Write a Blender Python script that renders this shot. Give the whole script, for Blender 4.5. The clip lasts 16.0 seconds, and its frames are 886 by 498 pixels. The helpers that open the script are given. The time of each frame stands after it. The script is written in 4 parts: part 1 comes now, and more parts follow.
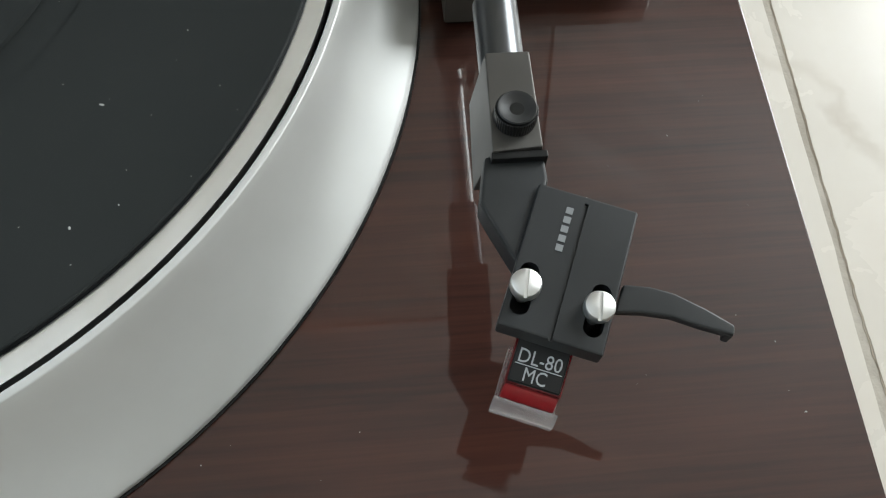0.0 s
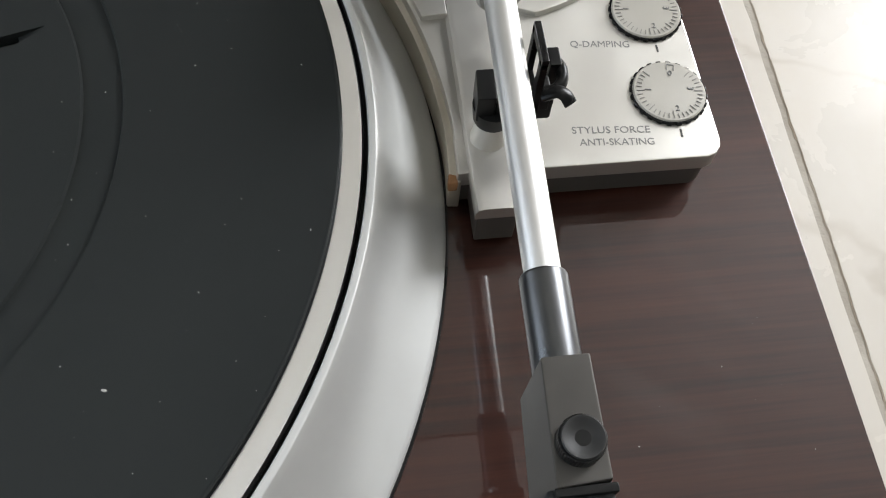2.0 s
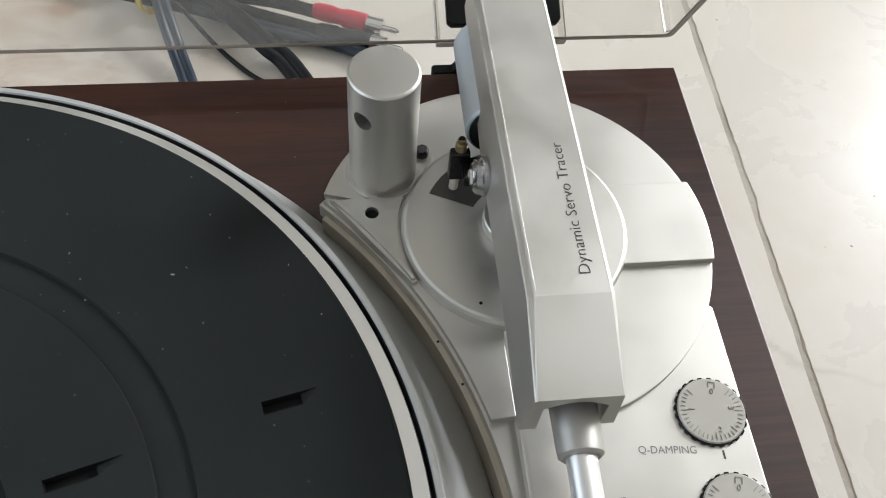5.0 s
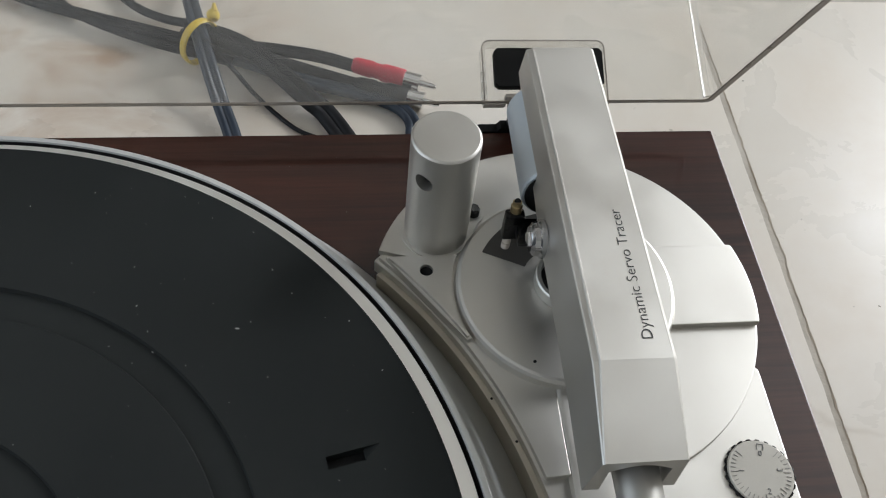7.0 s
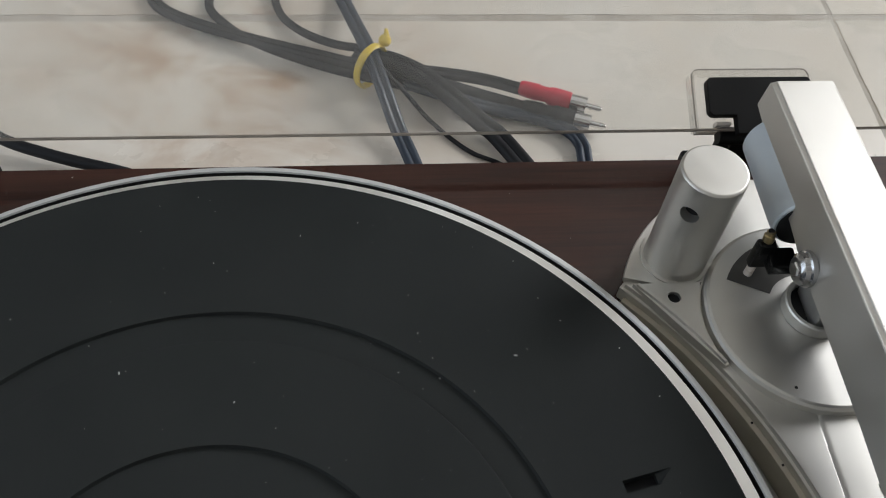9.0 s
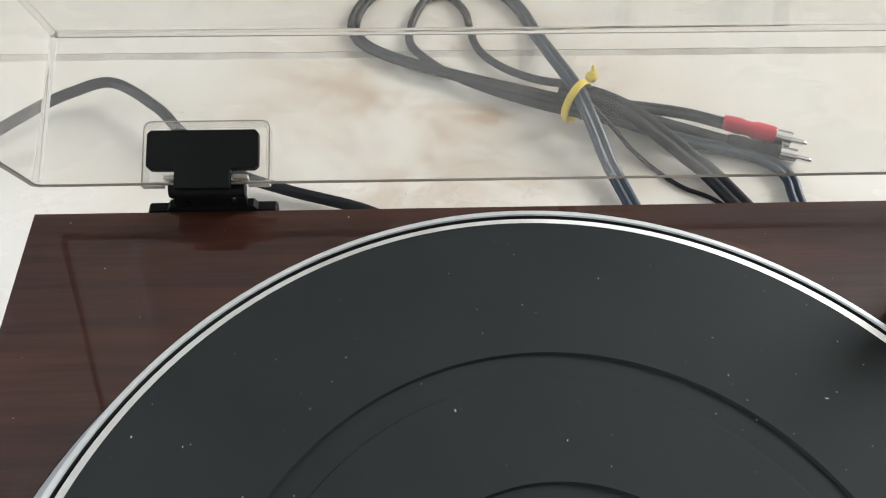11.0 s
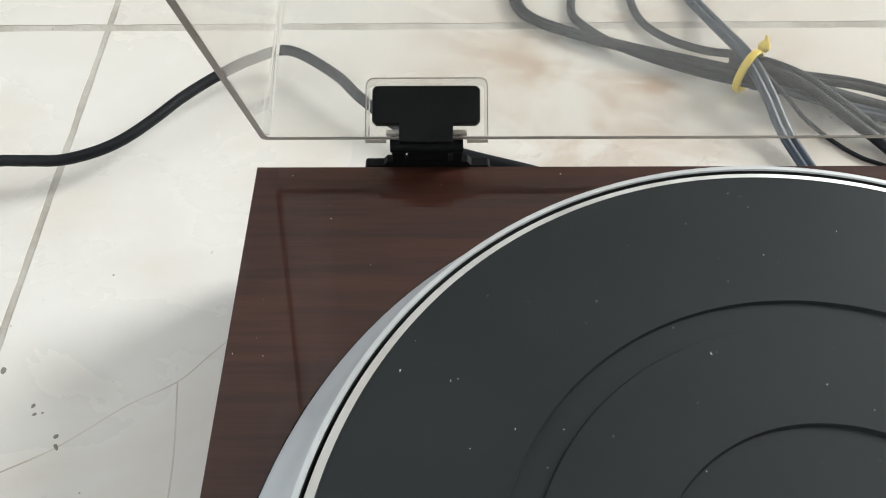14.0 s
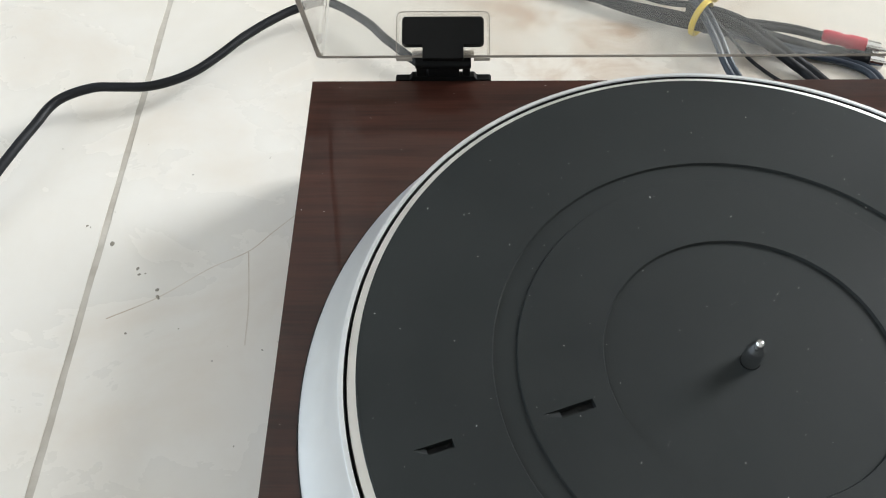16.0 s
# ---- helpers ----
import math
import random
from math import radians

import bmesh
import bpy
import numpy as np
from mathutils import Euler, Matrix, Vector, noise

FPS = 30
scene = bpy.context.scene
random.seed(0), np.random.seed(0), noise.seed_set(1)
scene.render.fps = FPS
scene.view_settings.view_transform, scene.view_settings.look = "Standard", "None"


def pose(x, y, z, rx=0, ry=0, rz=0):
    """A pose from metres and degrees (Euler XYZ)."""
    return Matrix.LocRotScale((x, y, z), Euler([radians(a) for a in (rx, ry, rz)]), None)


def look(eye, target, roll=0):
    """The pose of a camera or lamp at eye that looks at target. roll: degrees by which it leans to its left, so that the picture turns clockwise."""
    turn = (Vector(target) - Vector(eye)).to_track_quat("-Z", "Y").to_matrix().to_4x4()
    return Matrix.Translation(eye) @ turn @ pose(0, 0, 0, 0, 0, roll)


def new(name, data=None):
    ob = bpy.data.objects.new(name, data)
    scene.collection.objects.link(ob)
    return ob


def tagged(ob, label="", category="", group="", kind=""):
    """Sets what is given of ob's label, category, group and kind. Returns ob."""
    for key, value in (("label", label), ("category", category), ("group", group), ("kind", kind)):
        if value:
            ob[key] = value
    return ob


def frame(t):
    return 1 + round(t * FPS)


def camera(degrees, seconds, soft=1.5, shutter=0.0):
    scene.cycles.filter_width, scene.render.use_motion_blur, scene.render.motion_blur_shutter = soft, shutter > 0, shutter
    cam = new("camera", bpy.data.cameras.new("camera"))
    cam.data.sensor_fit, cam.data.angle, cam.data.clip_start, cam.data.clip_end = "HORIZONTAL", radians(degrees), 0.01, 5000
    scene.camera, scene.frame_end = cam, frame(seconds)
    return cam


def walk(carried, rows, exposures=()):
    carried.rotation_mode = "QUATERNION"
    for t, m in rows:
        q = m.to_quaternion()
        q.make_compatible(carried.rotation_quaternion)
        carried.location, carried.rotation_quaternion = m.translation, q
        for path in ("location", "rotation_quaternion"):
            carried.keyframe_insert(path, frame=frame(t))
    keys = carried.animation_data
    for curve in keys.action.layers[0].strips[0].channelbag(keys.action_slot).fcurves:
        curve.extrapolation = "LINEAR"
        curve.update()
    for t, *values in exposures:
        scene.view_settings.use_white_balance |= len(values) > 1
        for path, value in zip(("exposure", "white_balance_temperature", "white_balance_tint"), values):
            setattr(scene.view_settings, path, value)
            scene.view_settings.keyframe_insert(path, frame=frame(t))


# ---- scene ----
cam = camera(53.63, 16.0, soft=1.1)
# seconds, place, yaw, tilt, roll
PATH = [
    (0.0, 0.1497, -0.1786, 0.1909, -11.84, 24.94, 7.05),
    (0.5, 0.1486, -0.1644, 0.1901, -11.76, 25.29, 6.44),
    (1.0, 0.1466, -0.1527, 0.1884, -11.93, 26.11, 6.45),
    (1.5, 0.1459, -0.1393, 0.1910, -12.08, 26.63, 6.34),
    (2.0, 0.1449, -0.1242, 0.1942, -12.57, 27.31, 6.54),
    (2.5, 0.1447, -0.1083, 0.1969, -12.04, 29.10, 6.07),
    (3.0, 0.1386, -0.0920, 0.1998, -12.13, 30.20, 6.21),
    (3.5, 0.1386, -0.0770, 0.2082, -12.11, 30.77, 6.45),
    (4.0, 0.1361, -0.0673, 0.2169, -12.00, 31.64, 6.57),
    (4.5, 0.1320, -0.0561, 0.2258, -12.13, 32.27, 6.74),
    (4.7, 0.1313, -0.0533, 0.2300, -12.03, 32.65, 6.83),
    (6.8, 0.1194, -0.0495, 0.2441, -11.53, 35.82, 7.86),
    (7.0, 0.1131, -0.0494, 0.2431, -11.60, 35.82, 7.93),
    (7.5, 0.0965, -0.0492, 0.2413, -11.12, 35.88, 7.49),
    (8.0, 0.0835, -0.0468, 0.2442, -10.57, 35.72, 7.06),
    (8.5, 0.0616, -0.0468, 0.2459, -9.83, 35.99, 6.44),
    (9.0, 0.0402, -0.0428, 0.2504, -9.29, 35.88, 6.07),
    (9.5, 0.0186, -0.0427, 0.2542, -8.39, 36.37, 5.42),
    (9.7, 0.0103, -0.0424, 0.2595, -7.87, 36.33, 5.19),
    (11.8, -0.0672, -0.0352, 0.2641, -1.44, 36.37, 0.24),
    (12.0, -0.0738, -0.0355, 0.2628, -0.96, 36.42, 0.01),
    (12.5, -0.0903, -0.0375, 0.2593, 0.08, 36.56, -0.53),
    (13.0, -0.0940, -0.0378, 0.2585, 0.73, 36.28, -0.92),
    (13.5, -0.0983, -0.0420, 0.2574, 1.09, 36.22, -1.08),
    (14.0, -0.1040, -0.0531, 0.2597, 1.28, 36.04, -1.12),
    (14.5, -0.1131, -0.0733, 0.2791, 1.34, 36.09, -0.99),
    (15.0, -0.1100, -0.0937, 0.2907, 1.32, 35.90, -1.15),
    (15.5, -0.1106, -0.1220, 0.3004, 1.05, 35.81, -0.89),
    (16.0, -0.1095, -0.1549, 0.3156, 1.19, 35.48, -1.06),
]
walk(cam, [(t, pose(x, y, z, tilt, 0, yaw) @ pose(0, 0, 0, 0, 0, roll)) for t, x, y, z, yaw, tilt, roll in PATH],
     [(0.0, 0.28, 6480, 6), (1.8, 0.31, 6550, 11), (3.0, 0.18, 6600, 12), (4.5, 0.17, 6530, 11), (7.0, -0.23, 6450, 11), (9.0, -0.24, 6530, 12), (9.7, 0.19, 6570, 12), (11.8, 0.44, 6480, 9), (16.0, 0.50, 6500, 9)])


# ---- light ----
world = bpy.data.worlds.new("sky")
scene.world = world
world.use_nodes = True
wn = world.node_tree.nodes
sky = wn.new("ShaderNodeTexSky")
sky.sky_type, sky.sun_disc = "NISHITA", False
sky.sun_elevation, sky.sun_rotation = radians(42), radians(60)
world.node_tree.links.new(sky.outputs["Color"], wn["Background"].inputs["Color"])
wn["Background"].inputs["Strength"].default_value = 0.12


def area_lamp(name, eye, target, w, h, power, colour):
    d = bpy.data.lights.new(name, "AREA")
    d.shape, d.size, d.size_y, d.energy, d.color = "RECTANGLE", w, h, power, colour
    ob = new(name, d)
    ob.matrix_world = look(eye, target)
    return ob


FLOOR_Z = -0.0667
# daylight that enters through the two window openings
area_lamp("window_daylight", (2.64, 1.58, 1.42), (0.3, 0.25, 0.30), 1.2, 1.5, 118.0, (0.94, 0.975, 1.0))
area_lamp("far_window_daylight", (-2.64, -0.35, 1.40), (0.0, -0.2, 1.0), 3.4, 2.1, 45.0, (0.84, 0.925, 1.0))


# ---- materials ----
def material(name, colour, rough=0.5, metal=0.0, ior=1.5):
    m = bpy.data.materials.new(name)
    m.use_nodes = True
    b = m.node_tree.nodes["Principled BSDF"]
    b.inputs["Base Color"].default_value = (*colour, 1)
    b.inputs["Roughness"].default_value = rough
    b.inputs["Metallic"].default_value = metal
    b.inputs["IOR"].default_value = ior
    return m, m.node_tree.nodes, m.node_tree.links, b


def noise_tex(n, l, scale, detail=4, rough=0.55, stretch=(1, 1, 1), distort=0.0):
    co = n.new("ShaderNodeNewGeometry")
    mp = n.new("ShaderNodeMapping")
    mp.inputs["Scale"].default_value = stretch
    tx = n.new("ShaderNodeTexNoise")
    tx.inputs["Scale"].default_value, tx.inputs["Detail"].default_value = scale, detail
    tx.inputs["Roughness"].default_value, tx.inputs["Distortion"].default_value = rough, distort
    l.new(co.outputs["Position"], mp.inputs["Vector"])
    l.new(mp.outputs["Vector"], tx.inputs["Vector"])
    return tx.outputs["Fac"]


def ramp(n, l, fac, stops):
    r = n.new("ShaderNodeValToRGB")
    r.color_ramp.interpolation = "EASE"
    e = r.color_ramp.elements
    while len(e) < len(stops):
        e.new(0.5)
    for q, (p, c) in zip(e, stops):
        q.position, q.color = p, (*c, 1) if len(c) == 3 else c
    l.new(fac, r.inputs["Fac"])
    return r.outputs["Color"]


def mix(n, l, fac, a, b, mode="MIX"):
    m = n.new("ShaderNodeMix")
    m.data_type, m.blend_type = "RGBA", mode
    for i, s in ((0, fac), (6, a), (7, b)):
        if isinstance(s, (int, float)):
            m.inputs[i].default_value = s
        elif isinstance(s, tuple):
            m.inputs[i].default_value = (*s, 1)
        else:
            l.new(s, m.inputs[i])
    return m.outputs[2]


def bump(n, l, b, fac, strength, dist):
    q = n.new("ShaderNodeBump")
    q.inputs["Strength"].default_value, q.inputs["Distance"].default_value = strength, dist
    l.new(fac, q.inputs["Height"])
    l.new(q.outputs["Normal"], b.inputs["Normal"])


def grey(v):
    return (v, v, v)


def varied(name, c0, c1, rough, metal=0.0, scale=300.0, bumps=0.15, dist=0.00005, spread=0.08):
    """A surface whose colour and gloss vary softly, with a fine grain."""
    m, n, l, b = material(name, c0, rough, metal)
    f = noise_tex(n, l, scale, 3)
    g = noise_tex(n, l, 35.0, 4)
    l.new(ramp(n, l, g, [(0.3, c0), (0.7, c1)]), b.inputs["Base Color"])
    l.new(ramp(n, l, g, [(0.3, grey(rough - spread)), (0.7, grey(rough + spread))]), b.inputs["Roughness"])
    if bumps:
        bump(n, l, b, f, bumps, dist)
    return m


SILVER = varied("silver_paint", (0.575, 0.558, 0.520), (0.615, 0.600, 0.562), 0.44, 0.92, 2500, 0.10, 0.00003)
SILVER_SATIN = varied("satin_aluminium", (0.60, 0.607, 0.595), (0.64, 0.647, 0.635), 0.46, 0.48, 2500, 0.04, 0.00002, 0.02)
ALUMINIUM = varied("polished_aluminium", (0.78, 0.78, 0.77), (0.84, 0.84, 0.83), 0.40, 1.0, 1500, 0.04, 0.00002, 0.04)
RIM_METAL = varied("turned_aluminium", (0.90, 0.89, 0.87), (0.94, 0.93, 0.91), 0.36, 1.0, 1500, 0.05, 0.00002, 0.05)
CHROME = varied("chrome", (0.75, 0.75, 0.76), (0.82, 0.82, 0.82), 0.10, 1.0, 500, 0.0, 0.0, 0.03)
DULL_CHROME = varied("dull_chrome", (0.42, 0.42, 0.43), (0.50, 0.50, 0.50), 0.16, 1.0, 500, 0.0, 0.0, 0.03)
DARK_CHROME = varied("smoked_metal", (0.085, 0.090, 0.095), (0.12, 0.122, 0.126), 0.27, 1.0, 900, 0.03, 0.00002, 0.04)
WEIGHT = varied("pale_blue_grey_paint", (0.47, 0.52, 0.56), (0.52, 0.57, 0.60), 0.45, 0.3, 1500, 0.08, 0.00003)
SHELL_GREY = varied("dark_grey_anodised", (0.0075, 0.0090, 0.0100), (0.011, 0.0128, 0.014), 0.46, 0.1, 3000, 0.10, 0.00002)
BLOCK_GREY = varied("brown_grey_anodised", (0.070, 0.066, 0.061), (0.090, 0.085, 0.078), 0.42, 0.6, 3000, 0.10, 0.00002)
DULL_SILVER = varied("dull_silver_paint", (0.40, 0.39, 0.36), (0.46, 0.45, 0.42), 0.50, 0.8, 2500, 0.10, 0.00003)
# silver paint of the base sides, with their shade put into the colour
SHADED_SILVER = varied("silver_paint_in_shade", (0.085, 0.078, 0.070), (0.12, 0.112, 0.10), 0.38, 0.5, 2500, 0.10, 0.00003)
TARNISHED = varied("tarnished_silver_paint", (0.48, 0.44, 0.36), (0.56, 0.525, 0.455), 0.44, 0.75, 700, 0.15, 0.00004)
BLACK = varied("black_plastic", (0.004, 0.004, 0.004), (0.007, 0.007, 0.007), 0.30, 0.0, 1200, 0.05, 0.00003)
BLACK.node_tree.nodes["Principled BSDF"].inputs["IOR"].default_value = 1.36
SATIN_BLACK = varied("satin_black_plastic", (0.009, 0.009, 0.009), (0.014, 0.014, 0.0135), 0.55, 0.0, 1200, 0.15, 0.00004)
HINGE_BLACK = varied("worn_black_plastic", (0.0022, 0.0022, 0.0021), (0.0042, 0.0042, 0.0040), 0.50, 0.0, 1200, 0.1, 0.00004)
HINGE_BLACK.node_tree.nodes["Principled BSDF"].inputs["IOR"].default_value = 1.24
# near-black that stands in for the shade inside gaps and holes
CAVITY_SHADE = material("cavity_shade", (0.004, 0.004, 0.004), 0.9)[0]
BRASS = varied("worn_brass", (0.35, 0.27, 0.14), (0.44, 0.36, 0.22), 0.35, 0.9, 900, 0.1)
PRINT = material("grey_print", (0.19, 0.19, 0.185), 0.6)[0]
PRINT_FAINT = material("faint_grey_print", (0.24, 0.232, 0.215), 0.6)[0]
PRINT_DARK = material("dark_print", (0.045, 0.045, 0.045), 0.6)[0]
PRINT_MID = material("mid_grey_print", (0.20, 0.21, 0.215), 0.6)[0]
PRINT_PALE = material("pale_print", (0.52, 0.54, 0.55), 0.6)[0]
RED = varied("red_plastic", (0.20, 0.004, 0.008), (0.26, 0.007, 0.012), 0.30)
PLUG_RED = varied("red_plug_plastic", (0.50, 0.02, 0.045), (0.58, 0.03, 0.06), 0.40)
YELLOW = varied("yellow_nylon", (0.66, 0.47, 0.05), (0.74, 0.55, 0.09), 0.40)
DIAL_FACE = varied("dial_face", (0.42, 0.40, 0.355), (0.47, 0.45, 0.405), 0.45, 0.2, 2500, 0.05, 0.00002)
CABLE_BLACK = varied("black_cable_sheath", (0.005, 0.0055, 0.007), (0.009, 0.010, 0.012), 0.52, 0.0, 300, 0.0)
CABLE_BLACK.node_tree.nodes["Principled BSDF"].inputs["IOR"].default_value = 1.34
CABLE_BLUE = varied("blue_grey_cable_sheath", (0.012, 0.020, 0.034), (0.022, 0.034, 0.052), 0.42, 0.0, 300, 0.0)
CHIPPED = varied("bare_chipped_edge", (0.24, 0.11, 0.04), (0.34, 0.18, 0.08), 0.8)
DUST = material("pale_dust", (0.42, 0.42, 0.40), 0.9)[0]
DARK_PAINT = varied("taupe_wall_paint", (0.17, 0.155, 0.14), (0.21, 0.195, 0.175), 0.85, 0.0, 120, 0.1, 0.0005)
CEILING_PAINT = varied("white_ceiling_paint", (0.58, 0.575, 0.56), (0.62, 0.615, 0.60), 0.9, 0.0, 120, 0.1, 0.0005)
WALL_PAINT = varied("pale_wall_paint", (0.48, 0.465, 0.44), (0.52, 0.505, 0.48), 0.85, 0.0, 120, 0.1, 0.0005)


def make_wood():
    """Rosewood veneer under thick lacquer, with a fine film of dust that scatters the light."""
    m, n, l, b = material("lacquered_rosewood", (0.05, 0.02, 0.012), 0.42)
    wide = noise_tex(n, l, 18, 5, 0.55, (0.35, 3.0, 1.0), 0.5)
    fine = noise_tex(n, l, 60, 5, 0.60, (0.20, 4.5, 1.0), 0.25)
    hair = noise_tex(n, l, 210, 3, 0.55, (0.12, 4.5, 1.0), 0.1)
    c = ramp(n, l, wide, [(0.28, (0.017, 0.0060, 0.0045)), (0.50, (0.036, 0.0118, 0.0078)), (0.75, (0.064, 0.0200, 0.0120))])
    c = mix(n, l, 0.36, c, ramp(n, l, fine, [(0.32, (0.010, 0.0040, 0.0032)), (0.68, (0.060, 0.0190, 0.0115))]))
    c = mix(n, l, 0.14, c, ramp(n, l, hair, [(0.35, (0.008, 0.0035, 0.0030)), (0.65, (0.060, 0.0210, 0.0130))]))
    # dusty smudges on the lacquer
    smudge = ramp(n, l, noise_tex(n, l, 13, 4, 0.5, (1, 1, 1), 0.8), [(0.60, grey(0.0)), (0.85, grey(0.07))])
    c = mix(n, l, smudge, c, (0.42, 0.40, 0.38))
    l.new(c, b.inputs["Base Color"])
    l.new(ramp(n, l, noise_tex(n, l, 22, 4), [(0.3, grey(0.38)), (0.7, grey(0.50))]), b.inputs["Roughness"])
    b.inputs["Specular IOR Level"].default_value = 0.13
    b.inputs["Coat Weight"].default_value, b.inputs["Coat IOR"].default_value = 1.0, 1.5
    l.new(ramp(n, l, noise_tex(n, l, 9, 4), [(0.35, grey(0.015)), (0.7, grey(0.04))]), b.inputs["Coat Roughness"])
    return m


def make_rubber():
    m, n, l, b = material("black_rubber", (0.018, 0.020, 0.020), 0.65, 0.0, 1.27)
    g = noise_tex(n, l, 14, 5, 0.6)
    f = noise_tex(n, l, 1400, 3)
    l.new(ramp(n, l, g, [(0.25, (0.0145, 0.0168, 0.0168)), (0.75, (0.0198, 0.0225, 0.0220))]), b.inputs["Base Color"])
    l.new(ramp(n, l, g, [(0.25, grey(0.52)), (0.75, grey(0.66))]), b.inputs["Roughness"])
    bump(n, l, b, f, 0.22, 0.00006)
    return m


def make_tile():
    m, n, l, b = material("cream_marble_tile", (0.7, 0.67, 0.6), 0.22)
    info = n.new("ShaderNodeObjectInfo")
    big = noise_tex(n, l, 3.2, 8, 0.62, (1, 1, 1), 0.2)
    c = ramp(n, l, big, [(0.22, (0.64, 0.578, 0.490)), (0.45, (0.70, 0.655, 0.585)), (0.62, (0.735, 0.700, 0.643)), (0.85, (0.765, 0.742, 0.700))])
    mid = noise_tex(n, l, 11, 6, 0.60, (1, 1.2, 1), 0.4)
    c = mix(n, l, ramp(n, l, mid, [(0.40, grey(0.0)), (0.80, grey(0.45))]), c, (0.60, 0.50, 0.39))
    vein = n.new("ShaderNodeTexVoronoi")
    vein.feature = "DISTANCE_TO_EDGE"
    vein.inputs["Scale"].default_value = 3.6
    geo = n.new("ShaderNodeNewGeometry")
    warp = n.new("ShaderNodeMixRGB")
    warp.blend_type, warp.inputs["Fac"].default_value = "ADD", 0.16
    wt = n.new("ShaderNodeTexNoise")
    wt.inputs["Scale"].default_value, wt.inputs["Detail"].default_value = 6, 6
    l.new(geo.outputs["Position"], wt.inputs["Vector"])
    l.new(geo.outputs["Position"], warp.inputs["Color1"])
    l.new(wt.outputs["Color"], warp.inputs["Color2"])
    l.new(warp.outputs["Color"], vein.inputs["Vector"])
    vm = ramp(n, l, vein.outputs["Distance"], [(0.0, grey(0.40)), (0.012, grey(0.0))])
    fade = ramp(n, l, noise_tex(n, l, 4.5, 3), [(0.48, grey(0.0)), (0.62, grey(1.0))])
    c = mix(n, l, mix(n, l, 1.0, vm, fade, "MULTIPLY"), c, (0.40, 0.33, 0.25))
    # an old brown stain where the leads lie
    mp = n.new("ShaderNodeMapping")
    mp.inputs["Location"].default_value, mp.inputs["Scale"].default_value = (0.14, -2.70, 0), (7.0, 9.0, 1.0)
    geo2 = n.new("ShaderNodeNewGeometry")
    sphere = n.new("ShaderNodeTexGradient")
    sphere.gradient_type = "SPHERICAL"
    flat = n.new("ShaderNodeVectorMath")
    flat.operation = "MULTIPLY"
    flat.inputs[1].default_value = (1, 1, 0)
    l.new(geo2.outputs["Position"], flat.inputs[0])
    l.new(flat.outputs["Vector"], mp.inputs["Vector"])
    l.new(mp.outputs["Vector"], sphere.inputs["Vector"])
    stain = mix(n, l, 1.0, sphere.outputs["Fac"], ramp(n, l, noise_tex(n, l, 13, 6, 0.58, (1, 1.3, 1), 0.9), [(0.38, grey(0.0)), (0.66, grey(1.0))]), "MULTIPLY")
    c = mix(n, l, stain, c, (0.42, 0.28, 0.18))
    # scattered crumbs of dirt
    speck = noise_tex(n, l, 170, 2)
    c = mix(n, l, ramp(n, l, speck, [(0.77, grey(0.0)), (0.80, grey(0.6))]), c, (0.25, 0.21, 0.16))
    tint = n.new("ShaderNodeHueSaturation")
    l.new(c, tint.inputs["Color"])
    v = n.new("ShaderNodeMapRange")
    v.inputs["To Min"].default_value, v.inputs["To Max"].default_value = 0.95, 1.04
    l.new(info.outputs["Random"], v.inputs["Value"])
    l.new(v.outputs["Result"], tint.inputs["Value"])
    l.new(tint.outputs["Color"], b.inputs["Base Color"])
    l.new(ramp(n, l, mid, [(0.3, grey(0.20)), (0.7, grey(0.36))]), b.inputs["Roughness"])
    bump(n, l, b, noise_tex(n, l, 40, 5), 0.06, 0.0006)
    return m


def make_acrylic():
    """Clear acrylic sheet: what lies behind shows through, with mirror gloss and a thin film of dust."""
    m, n, l, b = material("clear_acrylic", (0.97, 0.97, 0.96), 0.03, 0.0, 1.49)
    clear = n.new("ShaderNodeBsdfTransparent")
    clear.inputs["Color"].default_value = (0.965, 0.962, 0.950, 1)
    gloss = n.new("ShaderNodeBsdfGlossy")
    gloss.inputs["Roughness"].default_value = 0.02
    lw = n.new("ShaderNodeLayerWeight")
    lw.inputs["Blend"].default_value = 0.5
    power = n.new("ShaderNodeMath")
    power.operation, power.inputs[1].default_value = "POWER", 5.0
    scale = n.new("ShaderNodeMath")
    scale.operation, scale.inputs[1].default_value, scale.inputs[2].default_value = "MULTIPLY_ADD", 0.9, 0.035
    one = n.new("ShaderNodeMixShader")
    l.new(lw.outputs["Facing"], power.inputs[0])
    l.new(power.outputs["Value"], scale.inputs[0])
    l.new(scale.outputs["Value"], one.inputs["Fac"])
    l.new(clear.outputs["BSDF"], one.inputs[1])
    l.new(gloss.outputs["BSDF"], one.inputs[2])
    film = n.new("ShaderNodeBsdfDiffuse")
    film.inputs["Color"].default_value = (0.80, 0.78, 0.74, 1)
    mx = n.new("ShaderNodeMixShader")
    l.new(ramp(n, l, noise_tex(n, l, 30, 5), [(0.3, grey(0.045)), (0.75, grey(0.088))]), mx.inputs["Fac"])
    l.new(one.outputs["Shader"], mx.inputs[1])
    l.new(film.outputs["BSDF"], mx.inputs[2])
    l.new(mx.outputs["Shader"], n["Material Output"].inputs["Surface"])
    return m


def turned(m, amount):
    """Gives a metal the circular brush marks of a lathe."""
    n, l = m.node_tree.nodes, m.node_tree.links
    b = n["Principled BSDF"]
    t = n.new("ShaderNodeTangent")
    t.direction_type, t.axis = "RADIAL", "Z"
    b.inputs["Anisotropic"].default_value = amount
    l.new(t.outputs["Tangent"], b.inputs["Tangent"])


